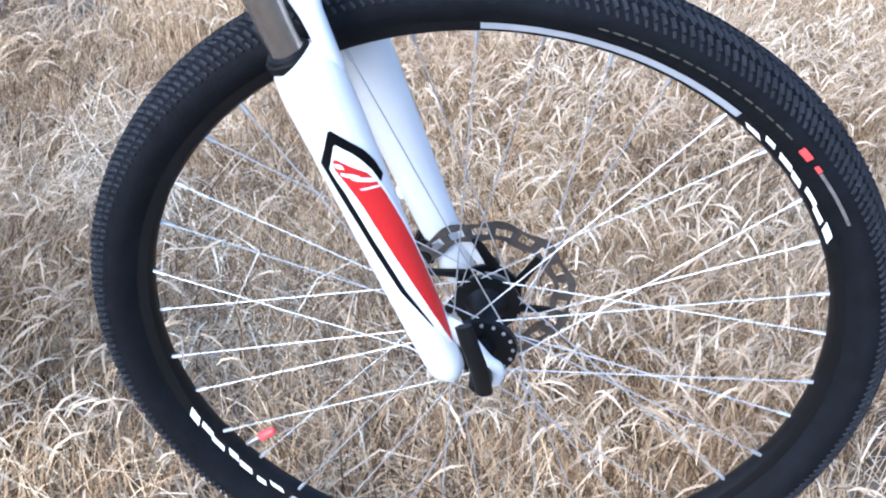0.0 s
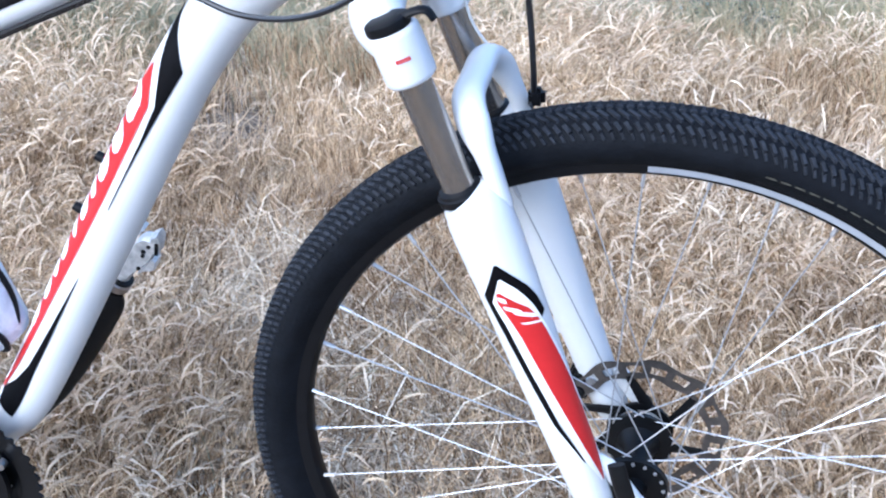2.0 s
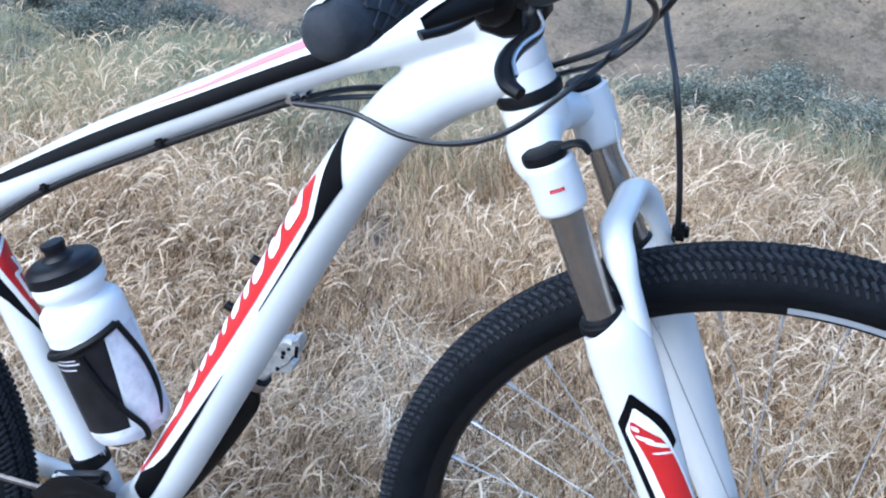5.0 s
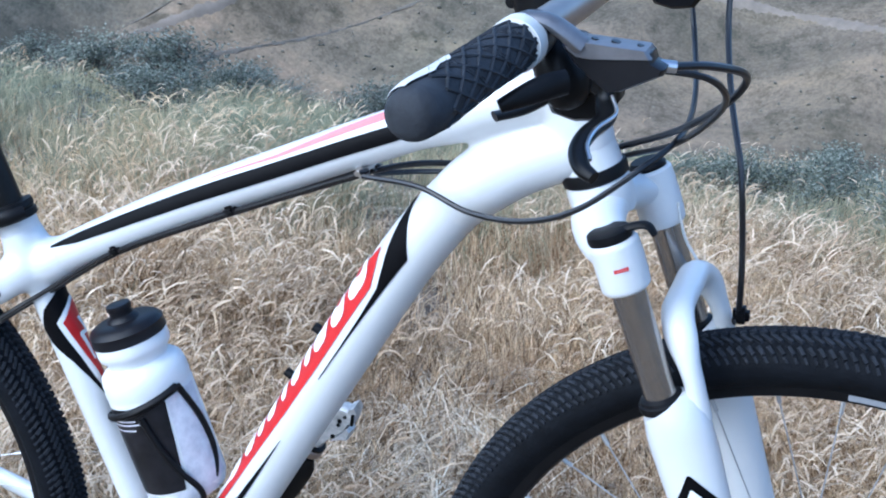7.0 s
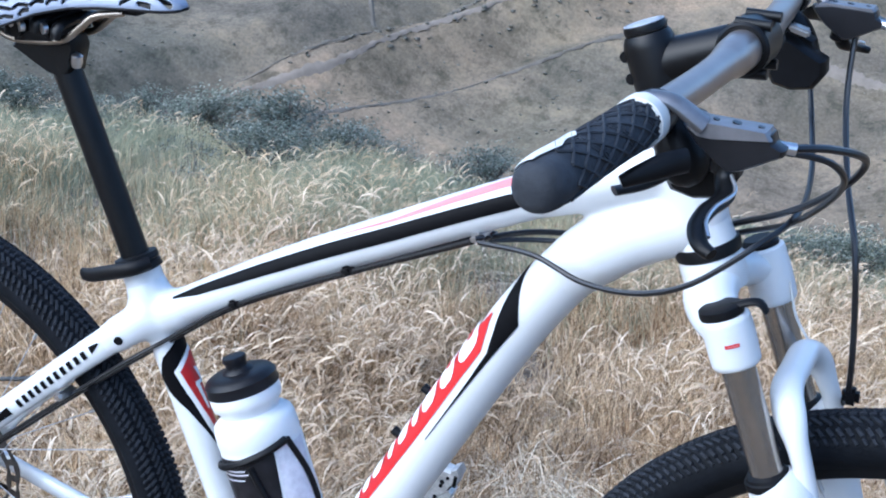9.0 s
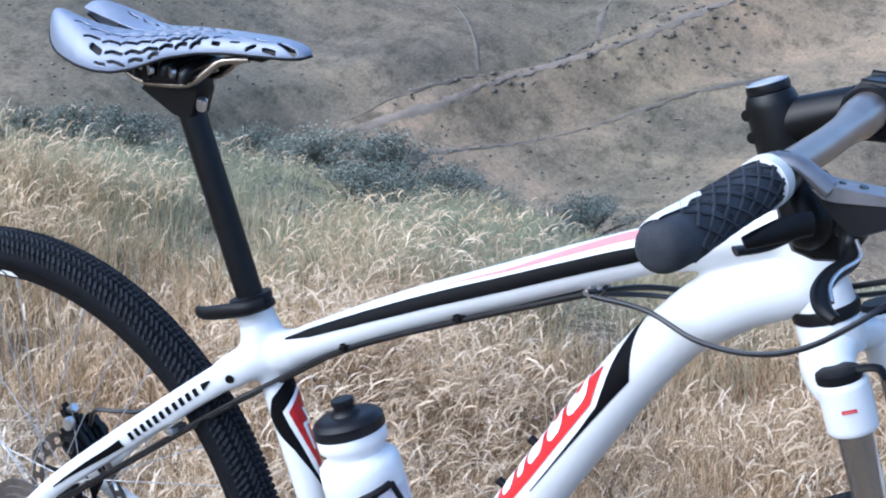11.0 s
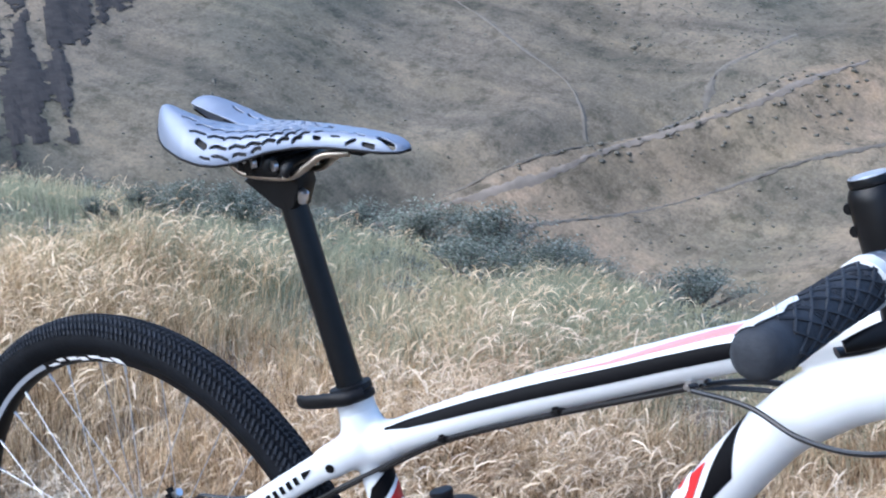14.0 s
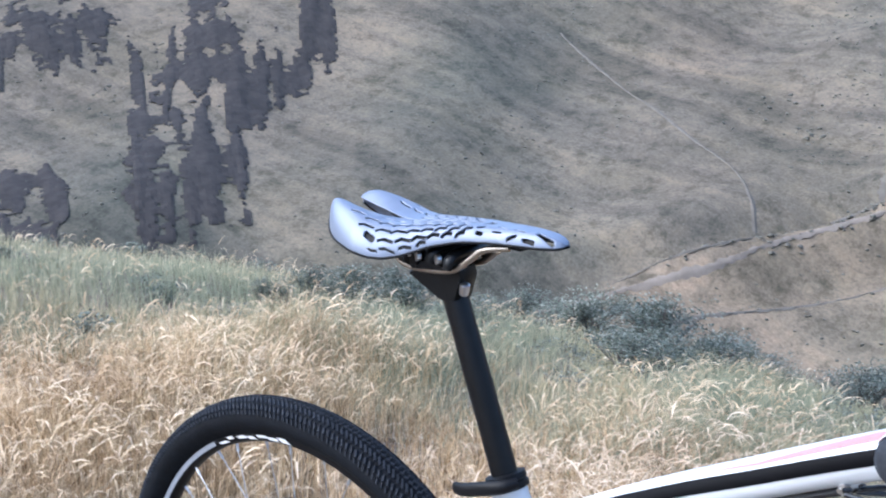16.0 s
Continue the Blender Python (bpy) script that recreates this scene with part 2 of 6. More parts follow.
def land_sheet():
    """One sheet in rings, fine near the bicycle and coarse far off."""
    radii = np.r_[np.linspace(0, 6, 61), np.geomspace(6.15, 30, 60), np.geomspace(31, 420, 230), np.geomspace(470, 2400, 14)]
    a = np.radians(np.r_[np.arange(72, 164, 0.4), np.arange(164, 432, 2.0)])
    m = len(a)
    x = 1.1 + radii[:, None] * np.cos(a)
    y = -1.0 + radii[:, None] * np.sin(a)
    z = land(x, y)
    rr = radii[:, None] + 0 * x
    z = np.where(rr > 330, z[np.searchsorted(radii, 330)][None, :] + (rr - 330) * 0.05, z)
    v = np.stack([x, y, z], -1).reshape(-1, 3)
    f = [(i * m + j, i * m + (j + 1) % m, (i + 1) * m + (j + 1) % m, (i + 1) * m + j) for i in range(len(radii) - 1) for j in range(m)]
    return v.tolist(), f


def land_material():
    m = bpy.data.materials.new("dry_hillside")
    m.use_nodes = True
    t = m.node_tree
    b = t.nodes["Principled BSDF"]
    b.inputs["Roughness"].default_value = 0.95
    b.inputs["Specular IOR Level"].default_value = 0.1
    co = t.nodes.new("ShaderNodeTexCoord")

    def noise_tex(scale, detail, rough=0.6):
        n = t.nodes.new("ShaderNodeTexNoise")
        n.inputs["Scale"].default_value, n.inputs["Detail"].default_value, n.inputs["Roughness"].default_value = scale, detail, rough
        t.links.new(co.outputs["Object"], n.inputs["Vector"])
        return n.outputs["Fac"]

    def ramp(fac, *stops):
        r = t.nodes.new("ShaderNodeValToRGB")
        e = r.color_ramp.elements
        while len(e) < len(stops):
            e.new(0.5)
        for el, (pos, c) in zip(e, stops):
            el.position, el.color = pos, (*c, 1)
        t.links.new(fac, r.inputs["Fac"])
        return r.outputs["Color"]

    def mix(fac, a, c, kind="MIX"):
        n = t.nodes.new("ShaderNodeMix")
        n.data_type, n.blend_type = "RGBA", kind
        if hasattr(fac, "default_value"):
            t.links.new(fac, n.inputs[0])
        else:
            n.inputs[0].default_value = fac
        t.links.new(a, n.inputs[6])
        t.links.new(c, n.inputs[7])
        return n.outputs[2]

    broad = ramp(noise_tex(0.018, 5), (0.34, (0.126, 0.121, 0.098)), (0.48, (0.180, 0.156, 0.123)), (0.64, (0.212, 0.174, 0.134)))
    scrub = ramp(noise_tex(0.38, 8, 0.8), (0.38, (0.54, 0.57, 0.55)), (0.50, (0.95, 0.95, 0.95)), (0.72, (1.2, 1.15, 1.05)))
    fine = ramp(noise_tex(3.0, 6, 0.75), (0.35, (0.72, 0.72, 0.72)), (0.65, (1.15, 1.15, 1.15)))
    shade = ramp(noise_tex(0.055, 6, 0.7), (0.36, (0.75, 0.77, 0.75)), (0.55, (0.97, 0.97, 0.97)), (0.74, (1.12, 1.09, 1.05)))
    # streaks along the spurs: plant tones plus painted light and shade of the relief
    mp = t.nodes.new("ShaderNodeMapping")
    mp.inputs["Rotation"].default_value = (0, 0, radians(-52))
    mp.inputs["Scale"].default_value = (0.016, 0.16, 0.05)
    sn = t.nodes.new("ShaderNodeTexNoise")
    sn.inputs["Scale"].default_value, sn.inputs["Detail"].default_value, sn.inputs["Roughness"].default_value, sn.inputs["Distortion"].default_value = 1.0, 6, 0.6, 0.4
    t.links.new(co.outputs["Object"], mp.inputs["Vector"])
    t.links.new(mp.outputs["Vector"], sn.inputs["Vector"])
    streak = ramp(sn.outputs["Fac"], (0.34, (0.64, 0.66, 0.67)), (0.47, (0.92, 0.92, 0.91)), (0.58, (1.10, 1.07, 1.02)), (0.68, (1.30, 1.22, 1.12)))
    broad = mix(1.0, broad, streak, "MULTIPLY")
    # a tan meadow of dry grass over the lower spurs, brightened as sunlit, with a ragged edge
    ad = t.nodes.new("ShaderNodeMath")
    ad.operation = "MULTIPLY_ADD"
    ad.inputs[1].default_value = 12.0
    dt = t.nodes.new("ShaderNodeVectorMath")
    dt.operation = "DOT_PRODUCT"
    dt.inputs[1].default_value = (0.805, -0.593, 0.0)
    t.links.new(co.outputs["Object"], dt.inputs[0])
    t.links.new(noise_tex(0.05, 5, 0.65), ad.inputs[0])
    t.links.new(dt.outputs["Value"], ad.inputs[2])
    mr = t.nodes.new("ShaderNodeMapRange")
    mr.inputs["From Min"].default_value, mr.inputs["From Max"].default_value = -111.5, -106.0
    t.links.new(ad.outputs["Value"], mr.inputs["Value"])
    sx = t.nodes.new("ShaderNodeSeparateXYZ")
    t.links.new(co.outputs["Object"], sx.inputs["Vector"])
    ea = t.nodes.new("ShaderNodeMapRange")
    ea.inputs["From Min"].default_value, ea.inputs["From Max"].default_value = -46.0, -20.0
    ea.inputs["To Min"].default_value, ea.inputs["To Max"].default_value = 1.0, 0.12
    t.links.new(sx.outputs["X"], ea.inputs["Value"])
    fade = t.nodes.new("ShaderNodeMath")
    fade.operation = "MULTIPLY"
    t.links.new(mr.outputs["Result"], fade.inputs[0])
    t.links.new(ea.outputs["Result"], fade.inputs[1])
    meadow = ramp(fade.outputs["Value"], (0.0, (1.0, 1.0, 1.0)), (1.0, (1.66, 1.49, 1.37)))
    broad = mix(1.0, broad, meadow, "MULTIPLY")
    c = mix(1.0, mix(1.0, mix(1.0, broad, scrub, "MULTIPLY"), fine, "MULTIPLY"), shade, "MULTIPLY")
    # bleached thatch and dark soil under the grass of the brow, darkened as blade shade
    ln = t.nodes.new("ShaderNodeVectorMath")
    ln.operation = "LENGTH"
    t.links.new(co.outputs["Object"], ln.inputs[0])
    nr = t.nodes.new("ShaderNodeMapRange")
    nr.inputs["From Min"].default_value, nr.inputs["From Max"].default_value = 6.0, 14.0
    t.links.new(ln.outputs["Value"], nr.inputs["Value"])
    thatch = mix(1.0, ramp(noise_tex(7.0, 6, 0.7), (0.36, (0.10, 0.080, 0.062)), (0.5, (0.205, 0.165, 0.124)), (0.66, (0.31, 0.255, 0.195))), ramp(noise_tex(60.0, 4, 0.7), (0.35, (0.55, 0.55, 0.55)), (0.65, (1.15, 1.15, 1.15))), "MULTIPLY")
    c = mix(nr.outputs["Result"], thatch, c)
    t.links.new(c, b.inputs["Base Color"])
    bp = t.nodes.new("ShaderNodeBump")
    bp.inputs["Strength"].default_value, bp.inputs["Distance"].default_value = 0.25, 0.3
    t.links.new(noise_tex(0.7, 8, 0.7), bp.inputs["Height"])
    t.links.new(bp.outputs["Normal"], b.inputs["Normal"])
    return m


ground = new("ground", mesh("ground", land_sheet(), land_material()))
tagged(ground, "dry brown grassland falling into a valley with scrubby slopes", "ground", kind="structure")


# ---- bicycle ----
FX, FZ = 1.10, 0.365
RX, RZ = -0.010, 0.378
UP = Vector((-0.334, 0, 0.943))      # along the steering axis
FWD = Vector((0.943, 0, 0.334))
POST = Vector((-0.3215, 0, 0.947))   # along the seat tube
bike = thing("bicycle", "white mountain bicycle with red and black decals in dry grass", "bicycle", at=(0, 0, 0))


def wheel(name, cx, cz, cy=0.0):
    c = Vector((cx, cy, cz))
    ax = (0, -1, 0)
    rim = part(name, lathe([(-0.012, 0.3190), (-0.0125, 0.3130), (-0.0100, 0.3055), (-0.0050, 0.3025), (0.0050, 0.3025), (0.0100, 0.3055), (0.0125, 0.3130), (0.012, 0.3190), (0.010, 0.3160), (-0.010, 0.3160)], c, ax, 128, True), RIM, bike, "spoked mountain bike wheel with black rim")
    prof = []
    for k in range(15):
        a = radians(-118 + 236 * k / 14)
        prof.append((0.0250 * math.sin(a), 0.3355 + 0.0220 * math.cos(a)))
    prof = [(-0.0125, 0.3150), (-0.0165, 0.3190)] + prof + [(0.0165, 0.3190), (0.0125, 0.3150)]
    tyre = part("tyre", lathe(prof, c, ax, 128, True), RUBBER, rim, "black knobbly rubber tyre")
    # tread blocks: a centre row, two rows of slanted bars and shoulder knobs
    tv, tf = [], []
    rows = [(0.0, 0.0019, 0.0032, 0.0016, 0.0, 284, 0.3)]
    for sg in (-1, 1):
        rows += [(sg * 0.0092, 0.0017, 0.0072, 0.0020, 0.5, 284, sg * 0.85), (sg * 0.0188, 0.0019, 0.0050, 0.0024, 0.0, 284, sg * 1.4), (sg * 0.0232, 0.0014, 0.0034, 0.0014, 0.5, 284, sg * 1.9)]
    for off, hw, hl, hgt, shift, count, skew in rows:
        a = math.asin(max(-1, min(1, off / 0.0255)))
        for k in range(count):
            ph = 2 * math.pi * (k + shift) / count
            rad = Vector((math.cos(ph), 0, math.sin(ph)))
            tan = Vector((-math.sin(ph), 0, math.cos(ph)))
            nrm = rad * math.cos(a) + Vector((0, math.sin(a), 0))
            lat = nrm.cross(tan).normalized()
            slant = (tan + lat * skew).normalized()
            cross = nrm.cross(slant).normalized()
            o = c + rad * (0.3355 + 0.0220 * math.cos(a)) + Vector((0, off, 0))
            base = len(tv)
            for lift, sh in ((-0.002, 1.0), (hgt, 0.78)):
                for sx, sy in ((-1, -1), (1, -1), (1, 1), (-1, 1)):
                    tv.append(tuple(o + nrm * lift + slant * sx * hl * sh + cross * sy * hw * sh))
            for q in ((4, 5, 6, 7), (0, 1, 5, 4), (1, 2, 6, 5), (2, 3, 7, 6), (3, 0, 4, 7)):
                tf.append(tuple(base + i for i in q))
    part("tread", (tv, tf), DUSTY, tyre, "dusty tread blocks", smooth=False, kind="stuff")
    return rim, c


def band(c, a0, a1, r0, r1, y, n=24):
    """A flat strip on a wheel's side between two angles."""
    v = []
    for k in range(n + 1):
        a = radians(a0 + (a1 - a0) * k / n)
        for r, yy in ((r0, y[0]), (r1, y[1])):
            v.append((c.x + r * math.cos(a), c.y + yy, c.z + r * math.sin(a)))
    return v, [(2 * k, 2 * k + 1, 2 * k + 3, 2 * k + 2) for k in range(n)]


def spokes(rim, c, yl, yr, count=32, start=0.0, first=-1):
    for k in range(count):
        side = -1 if k % 2 else 1
        a = 2 * math.pi * k / count + start
        lead = -first if (k // 2) % 2 else first
        b = a + lead * radians(74)
        y = yr if side > 0 else yl
        hub = c + Vector((math.cos(b) * 0.028, y, math.sin(b) * 0.028))
        end = c + Vector((math.cos(a) * 0.3030, y * 0.12, math.sin(a) * 0.3030))
        sp = part("spoke", rod(hub, end, 0.00072, 5), SPOKE, rim)
        part("nipple", rod(end, end + (hub - end).normalized() * 0.012, 0.0019, 6), SPOKE, sp)


def rotor(parent, c, y):
    """A brake disc: a drilled ring on a dark carrier."""
    n, v, f = 120, [], []
    rows = [0.0605, 0.0655, 0.0745, 0.0795]
    for s in (-0.001, 0.001):
        for r in rows:
            for j in range(n):
                a = 2 * math.pi * j / n
                w = 1 + 0.03 * math.sin(a * 10) * (r in (rows[0], rows[3]))
                v.append((c.x + r * w * math.cos(a), c.y + y + s, c.z + r * w * math.sin(a)))
    for i in range(3):
        for j in range(n):
            if i == 1 and j % 6 < 4:
                continue
            a, b, d, e = i * n + j, i * n + (j + 1) % n, (i + 1) * n + (j + 1) % n, (i + 1) * n + j
            f += [(a, b, d, e), (a + 4 * n, e + 4 * n, d + 4 * n, b + 4 * n)]
    disc = part("brake_rotor", (v, f), ROTOR, parent, "drilled steel brake disc", smooth=False)
    geos = [lathe([(-0.0015, 0.024), (-0.0015, 0.031), (0.0015, 0.031), (0.0015, 0.024)], c + Vector((0, y, 0)), (0, -1, 0), 36, True)]
    for k in range(6):
        a = 2 * math.pi * k / 6 + 0.3
        p = c + Vector((math.cos(a) * 0.028, y, math.sin(a) * 0.028))
        q = c + Vector((math.cos(a + 0.42) * 0.063, y, math.sin(a + 0.42) * 0.063))
        part("rotor_arm", Tube([(*p, 0.0014, 0.006), (*q, 0.0014, 0.004)], 2).geo(8), SATIN, disc)
    part("rotor_carrier", geos[0], SATIN, disc)


def hub(parent, c, wide):
    h = part("hub", lathe([(-wide - 0.012, 0.011), (-wide - 0.004, 0.013), (-wide - 0.003, 0.031), (-wide + 0.002, 0.032), (-wide + 0.004, 0.020), (-wide * 0.45, 0.013), (wide * 0.45, 0.013), (wide - 0.004, 0.020), (wide - 0.002, 0.032), (wide + 0.003, 0.031), (wide + 0.004, 0.013), (wide + 0.012, 0.011)], c, (0, -1, 0), 40), SATIN, parent, "black alloy hub")
    for s in (-1, 1):
        for k in range(16):
            a = 2 * math.pi * k / 16
            p = c + Vector((math.cos(a) * 0.0275, s * (wide + 0.0028), math.sin(a) * 0.0275))
            part("spoke_head", rod(p, p + Vector((0, s * 0.0018, 0)), 0.0017, 6), SPOKE, h)


front, fc = wheel("front_wheel", FX, FZ)
spokes(front, fc, -0.029, 0.029, 36, radians(0.6), 1)
hub(front, fc, 0.030)
rotor(front, fc, 0.047)
rear, rc = wheel("rear_wheel", RX, RZ, -0.008)
spokes(rear, rc, -0.024, 0.029, 36, radians(2))
hub(rear, rc, 0.030)
rotor(rear, rc, 0.047)

# rim graphics: a silver arc and a run of white bars, twice round each rim
for rim_ob, c, base, marked in ((front, fc, 90, True), (rear, rc, 158, False)):
    for half in (0, 180):
        a = base + half
        part("rim_stripe", band(c, a, a - 40, 0.3078, 0.3138, (-0.0112, -0.0128)), STRIPE, rim_ob, "silver rim stripe")
        part("rim_stripe", band(c, a - 8, a - 40, 0.3046, 0.3058, (-0.0083, -0.0100)), STRIPE, rim_ob, "silver rim stripe")
        for k, (w, lean, r0, r1) in enumerate(((3.0, 1.2, 0.3066, 0.3100), (2.2, 0.8, 0.3098, 0.3138), (3.2, 0.9, 0.3082, 0.3126), (2.6, 1.2, 0.3064, 0.3110), (3.6, 0.8, 0.3090, 0.3130), (3.4, 0.9, 0.3070, 0.3112), (3.0, 1.4, 0.3072, 0.3136))):
            s = a - 41.5 - k * 3.7
            v = []
            for q in range(7):
                for p in (0, 1):
                    rr = r0 + (r1 - r0) * p
                    ang = radians(s - w * q / 6 - lean * (1 - p))
                    v.append((c.x + rr * math.cos(ang), c.y - 0.0100 - (rr - 0.304) * 0.33, c.z + rr * math.sin(ang)))
            part("rim_bar", (v, [(2 * q, 2 * q + 1, 2 * q + 3, 2 * q + 2) for q in range(6)]), DECAL_WHITE, rim_ob, "white rim lettering bar")
    for q in range(16 if marked else 0):
        part("tyre_mark", band(c, base - 15.5 - 2.0 * q, base - 16.9 - 2.0 * q, 0.3290, 0.3304, (-0.0247, -0.0249), 3), TYRE_PRINT, rim_ob, "faded tyre lettering bar")
    for a0, a1, r0, r1, mat in ((49.0, 51.2, 0.3270, 0.3330, VALVE_RED), (52.6, 53.8, 0.3285, 0.3325, VALVE_RED), (54.0, 64.0, 0.3285, 0.3315, TYRE_GREY)) if marked else ():
        part("tyre_mark", band(c, base - a0, base - a1, r0, r1, (-0.0247, -0.0251), 8), mat, rim_ob, "worn tyre label")
a = radians(216)
vp = fc + Vector((math.cos(a), 0, math.sin(a))) * 0.296
stem_valve = part("valve", rod(vp, vp + (fc - vp).normalized() * 0.022, 0.003, 10), STEEL, front, "valve stem")
vq = vp + (fc - vp).normalized() * 0.018
part("valve_cap", lathe([(0, 0.0042), (0.004, 0.0048), (0.014, 0.0046), (0.018, 0.0032)], vq, (fc - vp), 14), VALVE_RED, stem_valve, "red valve cap")

# fork
LEG_Y = 0.066


def leg_point(d, fwd=0.0, y=0.0):
    """A point d along the fork from the stanchion's foot."""
    return Vector((0.962, 0, 0.684)) + UP * d + FWD * fwd + Vector((0, y, 0))


for s in (-1, 1):
    y = s * LEG_Y
    st = part("stanchion", Tube([(*leg_point(-0.03, 0, y), 0.0134), (*leg_point(0.12, 0, y), 0.0134)], 2).geo(28), STANCHION, bike, "brushed grey metal fork stanchion")
    low = [(*leg_point(-0.05, 0.0060, y), 0.0210, 0.0270), (*leg_point(-0.10, 0.005, y), 0.0200, 0.0250), (*leg_point(-0.17, 0.003, y), 0.0185, 0.0225), (*leg_point(-0.24, 0.001, y), 0.0170, 0.0195), (*leg_point(-0.31, 0.0, y), 0.0155, 0.0170), (*leg_point(-0.333, 0.0, y), 0.0135, 0.0150), (*leg_point(-0.342, 0.0, y), 0.0075, 0.0085)]
    leg = Tube([(*leg_point(-0.0035, 0.000, y), 0.0196, 0.0200), (*leg_point(-0.006, 0.001, y), 0.0212, 0.0216), (*leg_point(-0.020, 0.0055, y), 0.0215, 0.0260)] + low, 40)
    shell = Tube([(*leg_point(-0.0110, 0.000, y), 0.0196, 0.0200), (*leg_point(-0.0135, 0.001, y), 0.0212, 0.0216), (*leg_point(-0.026, 0.0055, y), 0.0215, 0.0260)] + low, 40)
    ob = part("lower_leg", shell.geo(28), WHITE, bike, "glossy white fork lower leg")
    if s < 0:
        near_leg, leg_ob = leg, ob
    else:
        far_leg, far_ob = leg, ob
    seal = leg_point(-0.0135, 0, y)
    part("wiper_seal", lathe([(0.001, 0.0192), (0.0065, 0.0192), (0.0075, 0.0176), (0.010, 0.0170), (0.012, 0.0138)], seal, UP, 28), PLASTIC, ob, "black rubber wiper seal")
    drop = [(*leg_point(-0.285, 0.004, y * 0.97), 0.007, 0.011), (*leg_point(-0.292, 0.020, y * 0.95), 0.006, 0.009), (FX + 0.004, y * 0.93, FZ + 0.013, 0.0055, 0.008), (FX + 0.016, y * 0.93, FZ + 0.002, 0.005, 0.007), (FX + 0.012, y * 0.93, FZ - 0.013, 0.0045, 0.006)]
    part("dropout", tube(drop, 16, 12), WHITE, ob)
    high = 0.009 if s > 0 else 0.0
    cr = Tube([(*leg_point(0.090, 0, y), 0.0175), (*leg_point(0.0925, 0, y), 0.0192), (*leg_point(0.115, 0.0005, y), 0.0198), (*leg_point(0.129 + high, 0, y), 0.0194), (*leg_point(0.131 + high, 0, y), 0.0172)], 18)
    if s < 0:
        crown_tube = cr
        crown_geo = [cr.geo(32)]
    else:
        crown_geo.append(cr.geo(32))
bridge = []
for k in range(13):
    q = -1 + 2 * k / 12
    y = q * LEG_Y
    lift = 0.119 + 0.020 * (1 - q * q)
    p = leg_point(lift, -0.0214 * (1 - abs(q) ** 3), y)
    bridge.append((*p, 0.0180 + 0.0050 * (1 - q * q), 0.0135 + 0.0040 * (1 - q * q)))
race = Vector((0.8847, 0, 0.8383))
crown_geo.append(Tube([(*(race - UP * 0.040), 0.0240), (*(race - UP * 0.026), 0.0262), (*(race - UP * 0.012), 0.0262), (*(race - UP * 0.0105), 0.0245)], 8).geo(32))
crown = part("fork_crown", join(*crown_geo, Tube(bridge, 25, side=(0.943, 0, 0.334)).geo(24)), WHITE, bike, "glossy white fork crown")
top = leg_point(0.130, -0.001, -LEG_Y)
dial = part("lockout_dial", lathe([(0, 0.0165), (0.003, 0.0176), (0.008, 0.0170), (0.0095, 0.014)], top, UP, 32), PLASTIC, crown, "black lockout dial")
part("dial_lever", tube([(*(top + UP * 0.006 + FWD * 0.010), 0.006, 0.004), (*(top + UP * 0.008 + FWD * 0.022), 0.005, 0.003), (*(top + UP * 0.006 + FWD * 0.031), 0.005, 0.003), (*(top - UP * 0.002 + FWD * 0.034), 0.004, 0.0025)], 12, 10), PLASTIC, dial)
topl = leg_point(0.139, 0, LEG_Y)
part("top_cap", lathe([(0, 0.0155), (0.004, 0.0162), (0.008, 0.013)], topl, UP, 28), PLASTIC, crown, "black fork top cap")
# arch over the tyre
arch = []
for k in range(17):
    a = math.pi * k / 16
    s, c = math.sin(a), math.cos(a)
    up = -0.030 + 0.084 * min(1.0, s * 1.02) ** 0.62
    q = min(1.0, s / 0.62)
    w = (up + 0.03) / 0.084
    p = leg_point(up, 0.0255 + 0.012 * w * (1 - w) - 0.0025 * w, -0.062 * math.copysign(abs(c) ** 0.45, c))
    arch.append((*p, 0.0080 + 0.0052 * q * q * q, 0.0086 + 0.0014 * s))
part("fork_arch", Tube(arch, 49, side=(0.943, 0, 0.334)).geo(18), WHITE, bike, "glossy white fork arch")

# frame
ht_low, ht_top = Vector((0.8847, 0, 0.8383)), Vector((0.889, 0, 0.826)) + UP * 0.105
bb = Vector((0.446, 0, 0.305))
head = Tube([(*ht_low, 0.0245), (*(ht_low + UP * 0.012), 0.0235), (*(ht_low + UP * 0.045), 0.0215), (*(ht_low + UP * 0.080), 0.0225), (*ht_top, 0.0232)], 20)
head_ob = part("head_tube", head.geo(32), WHITE, bike, "white head tube")
for p, d in ((ht_low, -1), (ht_top, 1)):
    part("headset_cup", lathe([(0, 0.0265), (0.003, 0.0275), (0.010, 0.0268), (0.012, 0.024)], p, UP * d, 32), PLASTIC, head_ob, "black headset cup")
down = Tube([(bb.x + 0.012, 0, bb.z + 0.020, 0.023, 0.024), (0.506, 0, 0.3745, 0.024, 0.026), (0.613, 0, 0.5505, 0.0255, 0.0265), (0.700, 0, 0.694, 0.0265, 0.0265), (0.738, 0, 0.752, 0.0265, 0.0265), (0.779, 0, 0.801, 0.0265, 0.0260), (0.823, 0, 0.833, 0.0255, 0.0245), (0.876, 0, 0.856, 0.0235, 0.0230)], 60)
down_ob = part("down_tube", down.geo(32), WHITE, bike, "white curved down tube with red and black graphics")
